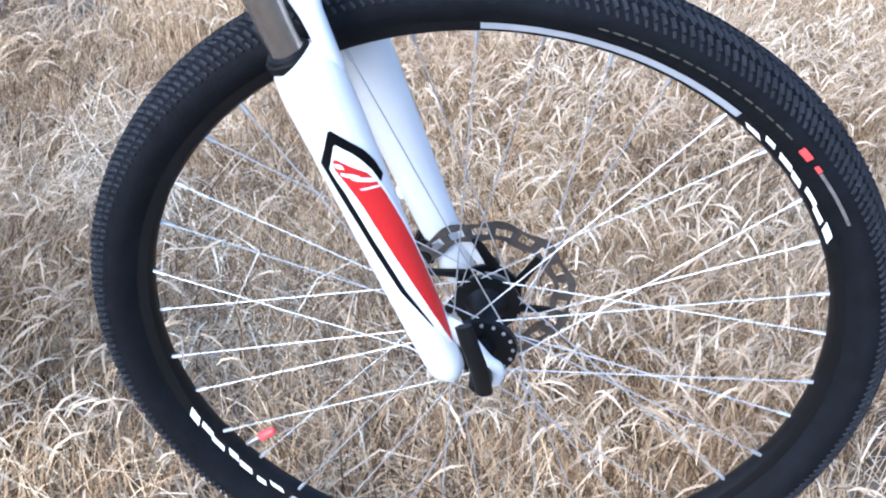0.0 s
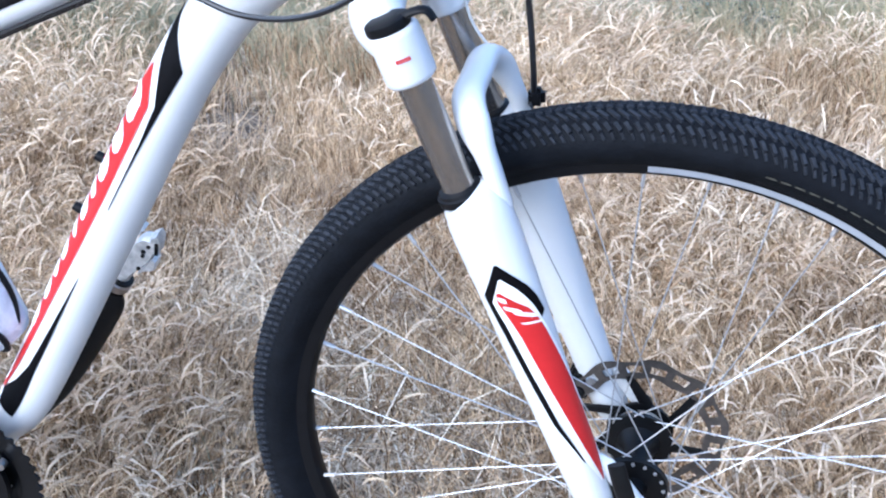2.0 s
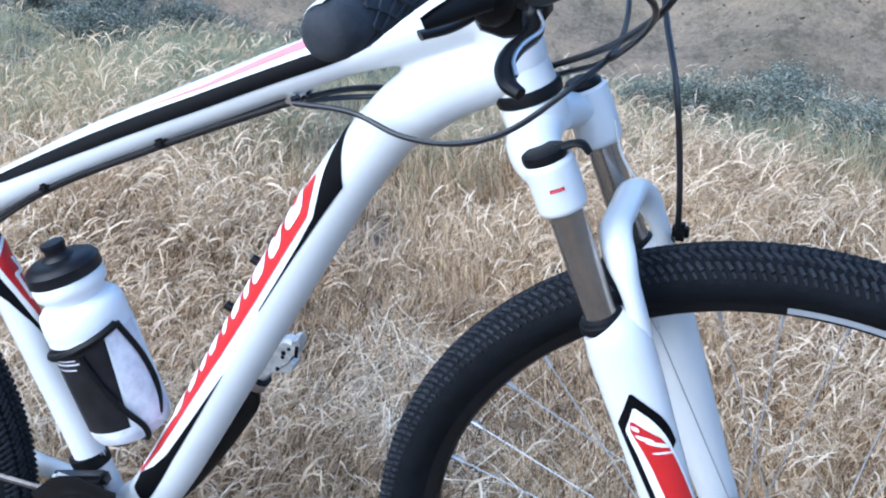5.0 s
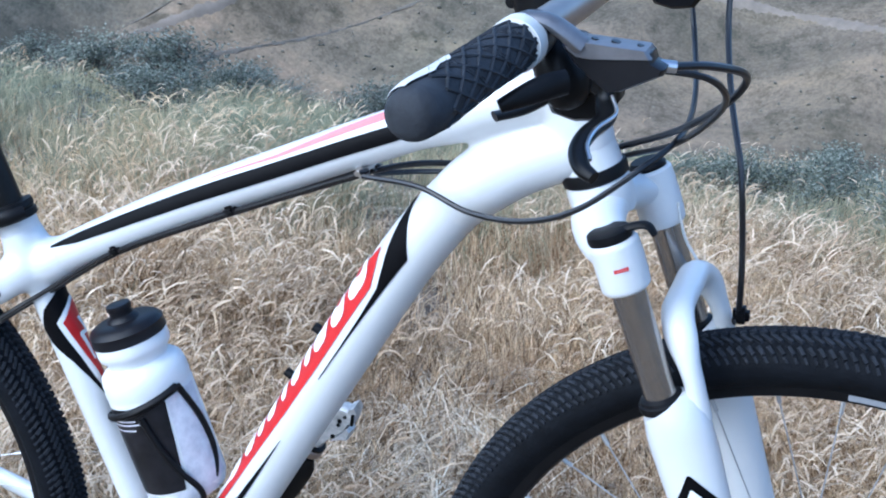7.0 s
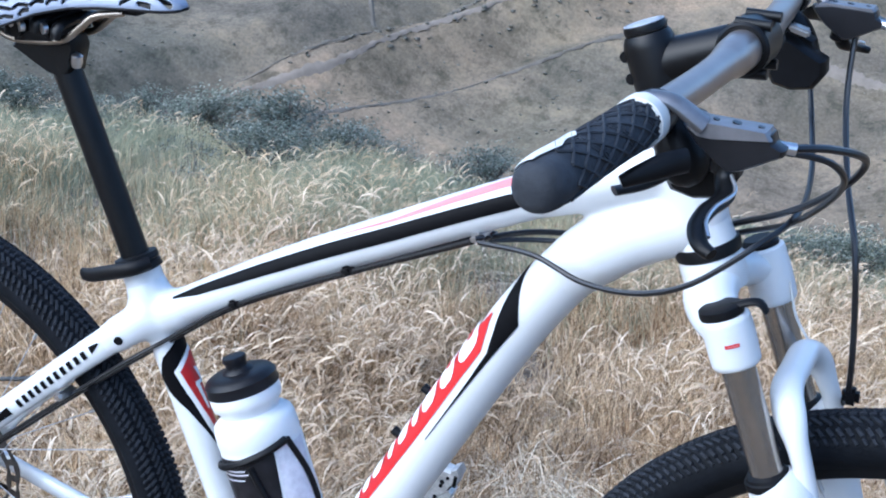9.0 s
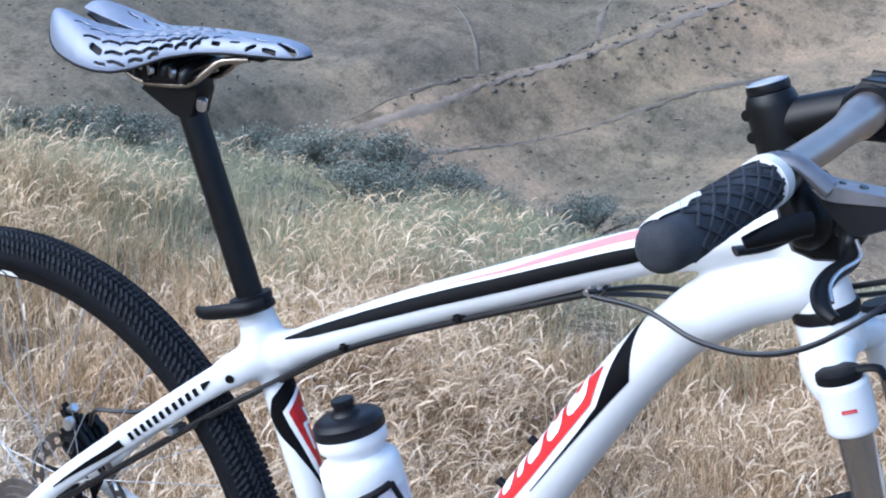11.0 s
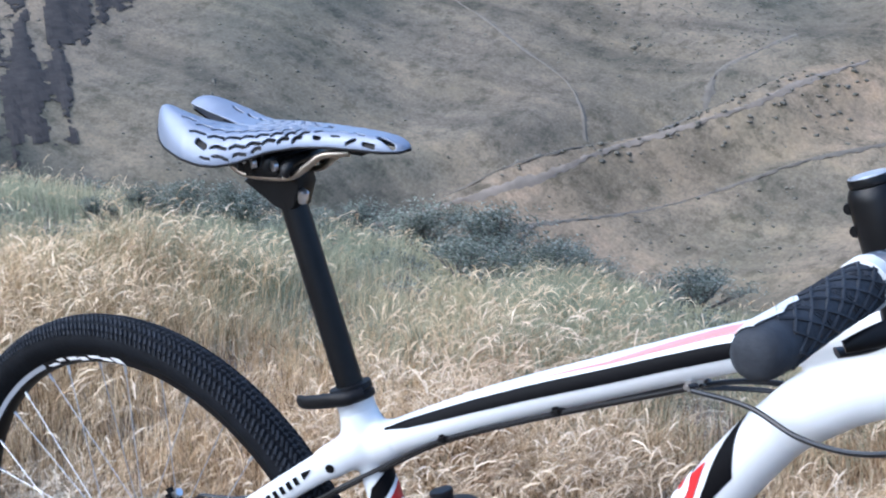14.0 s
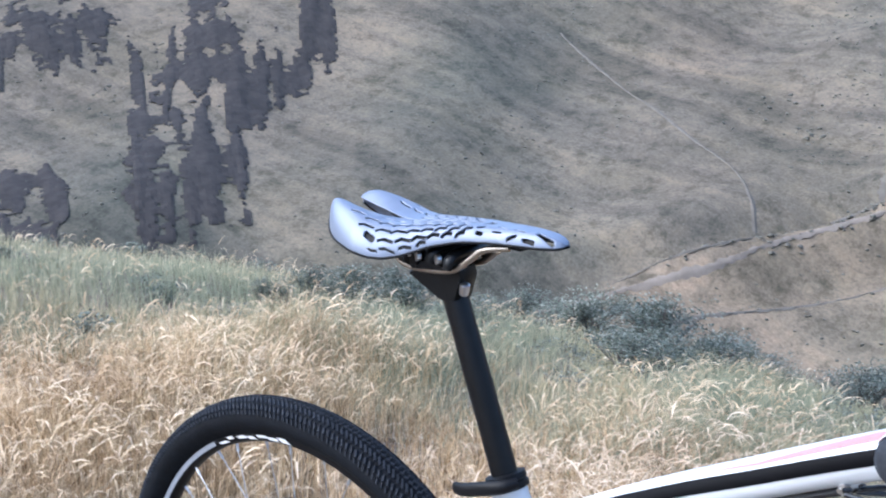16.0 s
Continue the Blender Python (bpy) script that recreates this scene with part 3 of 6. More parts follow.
top_t = Tube([(0.322, 0, 0.652, 0.0165, 0.0175), (0.355, 0, 0.673, 0.0175, 0.0185), (0.482, 0, 0.7405, 0.0190, 0.0190), (0.604, 0, 0.7965, 0.0200, 0.0198), (0.713, 0, 0.8448, 0.0210, 0.0203), (0.790, 0, 0.8757, 0.0212, 0.0203), (0.858, 0, 0.901, 0.0208, 0.0200)], 60)
top_ob = part("top_tube", top_t.geo(32), WHITE, bike, "white top tube with black and red stripes")
seat_top = Vector((0.3125, 0, 0.711))
seat = Tube([(*bb, 0.0175), (*(seat_top - POST * 0.30), 0.0172), (*(seat_top - POST * 0.10), 0.0172), (*(seat_top - POST * 0.05), 0.0190), (*seat_top, 0.0200)], 40)
seat_ob = part("seat_tube", seat.geo(28), WHITE, bike, "white seat tube with a black and red panel")
part("bottom_bracket", lathe([(-0.038, 0.021), (-0.036, 0.0225), (0.036, 0.0225), (0.038, 0.021)], bb, (0, -1, 0), 32), WHITE, bike, "white bottom bracket shell")
for s in (-1, 1):
    stay = Tube([(0.333, s * 0.012, 0.668, 0.011, 0.016), (0.300, s * 0.026, 0.646, 0.010, 0.0155), (0.245, s * 0.040, 0.605, 0.009, 0.0145), (0.150, s * 0.052, 0.531, 0.009, 0.0135), (0.070, s * 0.062, 0.466, 0.008, 0.012), (0.008, s * 0.068, 0.405, 0.007, 0.011)], 40)
    ob = part("seat_stay", stay.geo(20), WHITE, bike, "white seat stay")
    if s < 0:
        near_stay, near_stay_ob = stay, ob
    ch = Tube([(0.430, s * 0.028, 0.312, 0.009, 0.016), (0.30, s * 0.045, 0.325, 0.009, 0.013), (0.15, s * 0.060, 0.350, 0.008, 0.011), (0.008, s * 0.068, 0.378, 0.007, 0.011)], 30)
    part("chain_stay", ch.geo(18), WHITE, bike, "white chain stay")
    part("rear_dropout", Tube([(0.022, s * 0.068, 0.415, 0.004, 0.010), (0.0, s * 0.068, 0.392, 0.004, 0.015), (RX, s * 0.068, RZ, 0.004, 0.014), (-0.020, s * 0.068, 0.366, 0.004, 0.006)], 10).geo(12), WHITE, bike)
part("stay_bridge", tube([(0.272, -0.036, 0.628, 0.007), (0.272, 0, 0.630, 0.006), (0.272, 0.036, 0.628, 0.007)], 10, 12, (1, 0, 0)), WHITE, bike)

def lug(name, pieces, parent, label):
    """A welded joint: short lengths of tube melted together with smooth fillets."""
    ob = part(name, join(*[Tube(r, 24).geo(28) for r in pieces]), WHITE, parent, label)
    rm = ob.modifiers.new("melt", "REMESH")
    rm.mode, rm.voxel_size, rm.use_smooth_shade = "VOXEL", 0.0030, True
    sm = ob.modifiers.new("fillet", "SMOOTH")
    sm.factor, sm.iterations = 0.5, 30
    return ob


def length_of(tb, u0, u1, grow=0.0044, n=7):
    """Part of a tube, a little thicker at its middle and sunk in at its ends."""
    x = np.linspace(0, 1, len(tb.p))
    rows = []
    for k in range(n):
        u = u0 + (u1 - u0) * k / (n - 1)
        p = [float(np.interp(u, x, tb.p[:, c])) for c in range(3)]
        g = grow * min(1.0, 3.2 * min(k, n - 1 - k) / (n - 1) if u0 > 0 and u1 < 1 else 3.2 * (k if u1 >= 1 else n - 1 - k) / (n - 1)) - 0.0006
        rows.append((*p, float(np.interp(u, x, tb.a)) + g, float(np.interp(u, x, tb.b)) + g))
    return rows


far_stay_rows = [(x, -y, z, a, b) for x, y, z, a, b in length_of(near_stay, 0.0, 0.16)]
lug("seat_joint", [length_of(seat, 0.81, 0.985), length_of(top_t, 0.0, 0.105), length_of(near_stay, 0.0, 0.16), far_stay_rows], seat_ob, "smooth white welded joint")
lug("head_joint", [length_of(down, 0.80, 1.0), length_of(top_t, 0.76, 1.0), length_of(head, 0.10, 0.90)], head_ob, "smooth white welded joint")

# seat post, clamp and saddle
post_low, post_top = seat_top - POST * 0.05, Vector((0.2435, 0, 0.9145))
post = part("seat_post", Tube([(*post_low, 0.0142), (*post_top, 0.0142)], 2).geo(32), SATIN, bike, "black alloy seat post")
col = part("seat_clamp", lathe([(0.000, 0.0205), (0.001, 0.0228), (0.007, 0.0228), (0.008, 0.0212), (0.010, 0.0212), (0.011, 0.0225), (0.017, 0.0220), (0.018, 0.0180)], seat_top - POST * 0.003, POST, 32), PLASTIC, bike, "black quick-release seat clamp")
c0 = seat_top + POST * 0.005
part("clamp_lever", tube([(*(c0 + Vector((0.026, -0.014, 0.010))), 0.004, 0.006), (*(c0 + Vector((0.014, -0.026, 0.006))), 0.005, 0.0075), (*(c0 + Vector((-0.01, -0.029, -0.001))), 0.005, 0.0080), (*(c0 + Vector((-0.040, -0.025, -0.011))), 0.005, 0.0075), (*(c0 + Vector((-0.056, -0.018, -0.0155))), 0.0045, 0.0070)], 20, 12), PLASTIC, col)
def prism(profile, y0, y1, soft=0.003):
    """An outline in the bicycle's plane drawn out sideways, with softened ends."""
    n = len(profile)
    mx, mz = sum(p[0] for p in profile) / n, sum(p[1] for p in profile) / n
    big = max(math.hypot(p[0] - mx, p[1] - mz) for p in profile)
    sg = 1 if y1 > y0 else -1
    v = []
    for y, k in ((y0, 1 - soft / big), (y0 + sg * soft, 1), (y1 - sg * soft, 1), (y1, 1 - soft / big)):
        v += [(mx + (x - mx) * k, y, mz + (z - mz) * k) for x, z in profile]
    f = [tuple(range(n)), tuple(range(4 * n - 1, 3 * n - 1, -1))]
    for i in range(3):
        f += [(i * n + j, (i + 1) * n + j, (i + 1) * n + (j + 1) % n, i * n + (j + 1) % n) for j in range(n)]
    return v, f


head_p = part("post_head", prism([(0.190, 0.929), (0.196, 0.934), (0.230, 0.9375), (0.264, 0.944), (0.267, 0.934), (0.258, 0.908), (0.247, 0.903), (0.233, 0.906), (0.212, 0.917)], -0.014, 0.014), SATIN, post, "black saddle clamp head")
part("rail_clamp", block((0.230, 0, 0.947), (0.056, 0.060, 0.014), turn(0, -4, 0), 0.3), PLASTIC, head_p)
part("rail_clamp", block((0.230, 0, 0.957), (0.040, 0.054, 0.009), turn(0, -4, 0), 0.3), PLASTIC, head_p)
part("clamp_bolt", lathe([(0, 0.0045), (0.004, 0.0055), (0.012, 0.0055), (0.014, 0.003)], (0.266, -0.010, 0.915), (0.25, -0.1, 0.95), 12), STEEL, head_p, "shiny clamp bolt")
part("clamp_bolt", lathe([(0, 0.0045), (0.010, 0.0045), (0.012, 0.003)], (0.212, -0.026, 0.950), (-0.1, -0.5, 0.80), 12), STEEL, head_p)
for x in (0.222, 0.250):
    part("clamp_bolt", rod((x, -0.034, 0.955), (x + 0.002, -0.030, 0.955), 0.0055, 12), STEEL, head_p, "shiny clamp bolt")
for x, z, r in ((0.206, 0.957, 0.0070), (0.238, 0.962, 0.0085), (0.262, 0.957, 0.0070)):
    part("clamp_yoke", tube([(x, -0.031, z - 0.012, r * 0.8, 0.004), (x + 0.002, -0.026, z, r, 0.005), (x + 0.004, 0.0, z + 0.004, r, 0.005), (x + 0.002, 0.026, z, r, 0.005), (x, 0.031, z - 0.012, r * 0.8, 0.004)], 20, 10, (1, 0, 0)), SATIN, head_p)
part("barrel_nut", rod((0.216, -0.033, 0.950), (0.216, 0.033, 0.950), 0.007, 14), SATIN, head_p)
part("barrel_nut", rod((0.248, -0.031, 0.953), (0.248, 0.031, 0.953), 0.007, 14), SATIN, head_p)


SADDLE_X = [0.098, 0.101, 0.105, 0.112, 0.120, 0.130, 0.145, 0.160, 0.180, 0.200, 0.220, 0.250, 0.280, 0.310, 0.340, 0.370, 0.383, 0.390, 0.3925]
SADDLE_WIDE = [0.0235, 0.031, 0.037, 0.043, 0.048, 0.053, 0.058, 0.062, 0.0605, 0.0563, 0.049, 0.037, 0.028, 0.0242, 0.021, 0.0165, 0.0125, 0.0075, 0.0008]
SADDLE_PEAK = [0.996, 1.001, 1.0035, 1.005, 1.0045, 1.002, 0.998, 0.9935, 0.9885, 0.9868, 0.9885, 0.9915, 0.9933, 0.9935, 0.9934, 0.9918, 0.9888, 0.9855, 0.982]
SADDLE_EDGE = [0.991, 0.984, 0.978, 0.972, 0.9685, 0.9655, 0.9626, 0.9595, 0.9555, 0.9552, 0.9595, 0.971, 0.977, 0.9796, 0.9798, 0.9795, 0.9797, 0.9800, 0.9812]
SADDLE_SPLIT = [0.0205, 0.0165, 0.0145, 0.0135, 0.013, 0.012, 0.010, 0.0075, 0.002, 0.0, 0.0, 0.0, 0.0, 0.0, 0.0, 0.0, 0.0, 0.0, 0.0]
SADDLE_DISH = [0.0, 0.003, 0.006, 0.009, 0.010, 0.010, 0.008, 0.006, 0.003, 0.001, 0.0, 0.0, 0.0, 0.0, 0.0, 0.0, 0.0, 0.0, 0.0]

SADDLE_EASE = (-0.004, -0.002, 0.0, 0.002, 0.004)


def saddle_point(x, v, lift=0.0):
    """x along the bicycle, v across from -1 to 1; the tail is split into two wings."""
    wide, peak, low, split, dish = (float(np.mean([np.interp(x + d * min(1.0, (x - 0.098) / 0.01, max(0.0, 0.3925 - x) / 0.01), SADDLE_X, k) for d in SADDLE_EASE])) for k in (SADDLE_WIDE, SADDLE_PEAK, SADDLE_EDGE, SADDLE_SPLIT, SADDLE_DISH))
    a = abs(v)
    y = split + (wide - split) * (1 - (1 - a) ** 1.6)
    z = peak - dish * (1 - math.sin(math.pi / 2 * a / 0.36)) if a < 0.36 else peak - (peak - low) * ((a - 0.36) / 0.64) ** 1.8
    return x, 0.0273 * (x - 0.391) + math.copysign(y, v), z + lift


def saddle_slots():
    """Bent slots in staggered rows: rows of x and sideways metres of three corners, and a half width."""
    out = []
    for v, x0, x1, n, drop, half in ((0.08, 0.200, 0.296, 6, 0.02, 0.0016), (0.24, 0.150, 0.270, 8, 0.05, 0.0017), (0.42, 0.144, 0.276, 9, 0.07, 0.0018), (0.58, 0.164, 0.282, 8, 0.08, 0.0018), (0.74, 0.192, 0.276, 6, 0.09, 0.0018), (0.87, 0.196, 0.236, 3, 0.05, 0.0014)):
        for i in range(n):
            q = i / (n - 1)
            x = x0 + (x1 - x0) * q ** 0.88
            w = float(np.interp(x, SADDLE_X, SADDLE_WIDE))
            run = 0.016 - 0.0085 * q
            d = drop * (0.5 + 0.8 * q)
            out.append(((x, (v + d) * w), (x + run * 0.35, v * w), (x + run, (v - 0.03 * q) * w), half * (0.75 + 0.25 * q)))
    for x, v, dx, dv, half in ((0.176, 0.73, 0.009, 0.03, 0.0030), (0.183, 0.92, 0.010, -0.02, 0.0010), (0.297, 0.52, 0.006, -0.10, 0.0017), (0.298, 0.74, 0.006, 0.0, 0.0019), (0.318, 0.30, 0.010, 0.05, 0.0014), (0.317, 0.66, 0.008, -0.04, 0.0010), (0.335, 0.86, 0.008, -0.18, 0.0015), (0.338, 0.34, 0.012, 0.06, 0.0014), (0.353, 0.82, 0.011, -0.02, 0.0016), (0.366, 0.42, 0.016, 0.14, 0.0024)):
        w = float(np.interp(x, SADDLE_X, SADDLE_WIDE))
        out.append(((x, v * w), (x + dx * 0.5, (v + dv * 0.5) * w), (x + dx, (v + dv) * w), half))
    return out


def saddle_geo():
    nx, nv = 300, 90
    xs = 0.098 + 0.2945 * np.linspace(0, 1, nx + 1) ** 1.12
    bm = bmesh.new()
    xc, vc = np.meshgrid((xs[:-1] + xs[1:]) / 2, (np.arange(nv) + 0.5) / nv, indexing="ij")
    sc_ = vc * np.interp(xc, SADDLE_X, SADDLE_WIDE)
    hole = np.zeros(xc.shape, bool)
    for a, b, c, half in saddle_slots():
        for (ax, ay), (bx, by) in ((a, b), (b, c)):
            dx, dy = bx - ax, by - ay
            k = np.clip(((xc - ax) * dx + (sc_ - ay) * dy) / (dx * dx + dy * dy), 0, 1)
            hole |= np.hypot(xc - ax - k * dx, sc_ - ay - k * dy) < half
    for sg in (-1, 1):
        grid = [[bm.verts.new(saddle_point(x, sg * max(j / nv, 1e-4))) for j in range(nv + 1)] for x in xs]
        for i in range(nx):
            for j in range(nv):
                if not hole[i, j]:
                    q = (grid[i][j], grid[i + 1][j], grid[i + 1][j + 1], grid[i][j + 1])
                    bm.faces.new(q if sg > 0 else q[::-1])
    bmesh.ops.remove_doubles(bm, verts=bm.verts[:], dist=0.00004)
    bm.verts.index_update()
    geo = [tuple(v.co) for v in bm.verts if v.link_faces], None
    where = {v.index: n for n, v in enumerate(v for v in bm.verts if v.link_faces)}
    geo = geo[0], [tuple(where[v.index] for v in f.verts) for f in bm.faces]
    bm.free()
    return geo


sad = part("saddle", saddle_geo(), SADDLE, bike, "silver-blue perforated plastic saddle shell with a split tail")
sol = sad.modifiers.new("thickness", "SOLIDIFY")
sol.thickness, sol.offset = 0.0022, -1
for sg in (-1, 1):
    # added black sheet under the shell, stands in for the dark inside the slots
    shade_sheet = [saddle_point(0.150 + 0.225 * i / 60, sg * (0.02 + 0.90 * j / 16), -0.0050) for i in range(61) for j in range(17)]
    part("slot_shade", (shade_sheet, [(i * 17 + j, i * 17 + j + 1, (i + 1) * 17 + j + 1, (i + 1) * 17 + j) for i in range(60) for j in range(16)]), PLASTIC, sad, "added black sheet that darkens the saddle slots")
    edge = [saddle_point(0.098 + 0.2945 * (i / 70) ** 1.2, sg * 1.0) for i in range(71)]
    part("saddle_edge", cable([(x, y, z - 0.0008) for x, y, z in edge], 0.0014, 90, 8), PLASTIC, sad, "dark saddle rim")
part("nose_block", block((0.325, 0, 0.9755), (0.040, 0.024, 0.008), turn(0, 2, 0), 0.3), PLASTIC, sad)
for s in (-1, 1):
    part("saddle_rail", cable([(0.165, s * 0.030, 0.972), (0.176, s * 0.024, 0.955), (0.196, s * 0.022, 0.9405), (0.225, s * 0.022, 0.939), (0.262, s * 0.022, 0.943), (0.285, s * 0.021, 0.957), (0.302, s * 0.019, 0.969), (0.330, s * 0.012, 0.973)], 0.0036, 60, 12), BRONZE, bike, "bronze-grey saddle rail")

# stem and handlebar
steer_top = ht_top + UP * 0.014
part("headset_spacer", lathe([(0, 0.018), (0.012, 0.018), (0.0125, 0.0175), (0.026, 0.0175)], steer_top - UP * 0.012, UP, 28), SATIN, bike, "black spacers")
sc = Vector((0.833, 0, 0.979)) + UP * 0.004
stem = part("stem", join(lathe([(-0.036, 0.0175), (-0.034, 0.0200), (0.010, 0.0208), (0.016, 0.0195), (0.020, 0.0172)], sc, UP, 32), Tube([(*(sc + Vector((0.004, 0, -0.006))), 0.0180, 0.0205), (0.862, 0, 0.987, 0.0165, 0.0178), (0.893, 0, 0.998, 0.0170, 0.0170)], 14).geo(24)), SATIN, bike, "black alloy stem")
part("stem_cap", lathe([(0, 0.0168), (0.0035, 0.0172), (0.0065, 0.0165), (0.0072, 0.0150), (0.0066, 0.0100), (0.0074, 0.0060)], sc + UP * 0.021, UP, 32), SATIN, stem, "black stem top cap with worn rim")
part("cap_face", lathe([(0, 0.0135), (0.0010, 0.0128), (0.0012, 0.0050), (0.0008, 0.0035)], sc + UP * 0.0276, UP, 32), STRIPE, stem, "worn grey cap face")
part("cap_rim", lathe([(0, 0.0163), (0.0010, 0.0160), (0.0014, 0.0150), (0.0006, 0.0147)], sc + UP * 0.0272, UP, 32), STRIPE, stem)
part("stem_face_plate", lathe([(-0.024, 0.0185), (-0.022, 0.0205), (0.022, 0.0205), (0.024, 0.0185)], (0.905, 0, 1.001), (0, -1, 0), 28), SATIN, stem, "black face plate")
for y in (-0.017, 0.017):
    for z in (-0.019, 0.019):
        part("stem_bolt", rod((0.897, y, 1.001 + z), (0.924, y, 1.001 + z * 0.95), 0.0042, 10), SATIN, stem)
for k in (-0.010, 0.008):
    part("pinch_bolt", rod(sc + UP * (k - 0.008) + Vector((-0.0195, -0.010, 0)), sc + UP * (k - 0.008) + Vector((-0.0195, 0.012, 0)), 0.0048, 10), SATIN, stem)
bar_rows = [(0.876, -0.355, 0.994, 0.0111), (0.890, -0.24, 0.998, 0.0111), (0.900, -0.14, 0.9995, 0.0113), (0.9030, -0.100, 1.0003, 0.0113), (0.9045, -0.068, 1.001, 0.0124), (0.905, -0.045, 1.001, 0.0150), (0.905, 0.045, 1.001, 0.0150), (0.9045, 0.068, 1.001, 0.0124), (0.9030, 0.100, 1.0003, 0.0113), (0.900, 0.14, 0.9995, 0.0113), (0.890, 0.24, 0.998, 0.0111), (0.876, 0.355, 0.994, 0.0111)]
bar = Tube(bar_rows, 80, side=(1, 0, 0))
part("handlebar", bar.geo(28), BAR_METAL, bike, "grey metal flat handlebar")
for s in (-1, 1):
    gt = Tube([(0.8755, s * 0.357, 0.9938, 0.0125), (0.8758, s * 0.355, 0.9940, 0.0148), (0.8775, s * 0.342, 0.9945, 0.0160), (0.8805, s * 0.315, 0.9955, 0.0152), (0.886, s * 0.270, 0.9972, 0.0146), (0.8915, s * 0.224, 0.998, 0.0150)], 40, side=(1, 0, 0))
    g = part("grip", gt.geo(28), GRIP, bike, "dark rubber handlebar grip with raised diamond pattern")
    for k in range(9):
        for hand in (-1, 1):
            pts = [tuple(gt.at(0.14 + 0.84 * q / 30, 360 * k / 9 + hand * 230 * q / 30, 0.0004)) for q in range(31)]
            part("grip_ridge", cable(pts, 0.0011, 40, 5), GRIP, g)
    part("grip_panel", gt.patch([(0.02, 100, 158), (0.10, 90, 168), (0.20, 84, 172), (0.29, 96, 168), (0.36, 90, 162), (0.42, 108, 150)], 10, 8, 0.0014), GREY_RUBBER, g, "pale grey rubber panel")
    part("grip_end", lathe([(0, 0.0150), (0.003, 0.0140), (0.006, 0.0100), (0.0075, 0.0050), (0.0078, 0.0010)], (0.8758, s * 0.3545, 0.9940), (0, s, 0), 24), GRIP, g, "dark rubber end plug")
    for k in range(20):
        for hand in (-1, 1):
            u0 = 0.20 + 0.74 * ((k * 7) % 20) / 20
            d0 = 150.0 - 171.0 * k / 20
            for w in range(3):
                pts = [tuple(gt.at(u0 + 0.022 * w + 0.030 * q / 5, d0 + hand * 17 * q / 5, 0.0002)) for q in range(6)]
                part("grip_rib", cable(pts, 0.0005, 6, 4), GRIP, g)
    part("grip_collar", lathe([(-0.006, 0.0140), (-0.005, 0.0170), (0.009, 0.0170), (0.010, 0.0140)], gt.at(0.99, 0) - gt.s[-1] * gt.a[-1], Vector((0.004, -s * 0.1, 0)), 28), GREY_RUBBER, g, "grey grip collar")
    yb = s * 0.211
    cl = part("brake_lever", lathe([(-0.007, 0.0135), (-0.006, 0.0155), (0.006, 0.0155), (0.007, 0.0135)], (0.8935, yb, 0.9985), (0, -1, 0), 24), LEVER_METAL, bike, "dark silver hydraulic brake lever")
    part("lever_body", prism([(0.914, 0.9948), (0.930, 0.9970), (0.9685, 0.9945), (0.9704, 0.989), (0.9775, 0.9855), (0.9765, 0.9815), (0.951, 0.9690), (0.943, 0.9675), (0.932, 0.9755), (0.922, 0.984)], yb * 0.99, yb * 0.895), LEVER_METAL, cl)
    part("lever_clamp", Tube([(0.893, yb * 1.01, 1.012, 0.007, 0.004), (0.908, yb * 0.995, 1.009, 0.008, 0.005), (0.926, yb * 0.97, 0.9955, 0.009, 0.006)], 10).geo(12), LEVER_TOP, cl)
    part("reservoir_cap", prism([(0.916, 0.9945), (0.924, 0.9990), (0.966, 0.9968), (0.9695, 0.9915), (0.945, 0.9895), (0.932, 0.9885), (0.923, 0.9895)], yb * 0.999, yb * 0.90, 0.0015), LEVER_TOP, cl, "silver reservoir cap, coloured lighter as a lit top")
    for q, (x, z) in enumerate(((0.932, 0.9975), (0.945, 0.9968), (0.960, 0.9958))):
        part("cap_screw", rod((x, yb * 0.95, z - 0.002), (x + 0.001, yb * 0.95, z + 0.0018), 0.0022 if q != 1 else 0.0030, 12), LEVER_METAL, cl)
    part("lever_blade", tube([(0.940, yb * 0.95, 0.974, 0.0065, 0.006), (0.942, yb * 0.97, 0.962, 0.0065, 0.005), (0.946, yb * 1.04, 0.956, 0.0065, 0.0042), (0.941, yb * 1.14, 0.953, 0.0062, 0.0042), (0.940, yb * 1.22, 0.949, 0.006, 0.004), (0.946, yb * 1.29, 0.944, 0.0055, 0.004), (0.955, yb * 1.32, 0.941, 0.004, 0.0035)], 30, 12, (1, 0, 0)), SATIN, cl, "dark polished lever blade")
    # thin steel strip that stands in for the highlight on the blade's upper edge
    part("blade_highlight", cable([(0.9465, yb * 0.985, 0.9665), (0.9525, yb * 1.05, 0.9605), (0.9465, yb * 1.15, 0.9575), (0.9455, yb * 1.225, 0.9535), (0.951, yb * 1.29, 0.949)], 0.0013, 30, 6), STEEL, cl, "bright strip as a highlight along the blade")
    part("pivot_cap", lathe([(-0.007, 0.005), (-0.006, 0.006), (0.006, 0.006), (0.007, 0.005)], (0.938, yb * 0.95, 0.972), (0.25, 0, 1), 20), SATIN, cl)
    part("hose_fitting", rod((0.966, yb * 0.93, 0.985), (0.981, yb * 0.905, 0.983), 0.0040, 12), STEEL, cl, "silver hose fitting")
    ys = s * 0.178
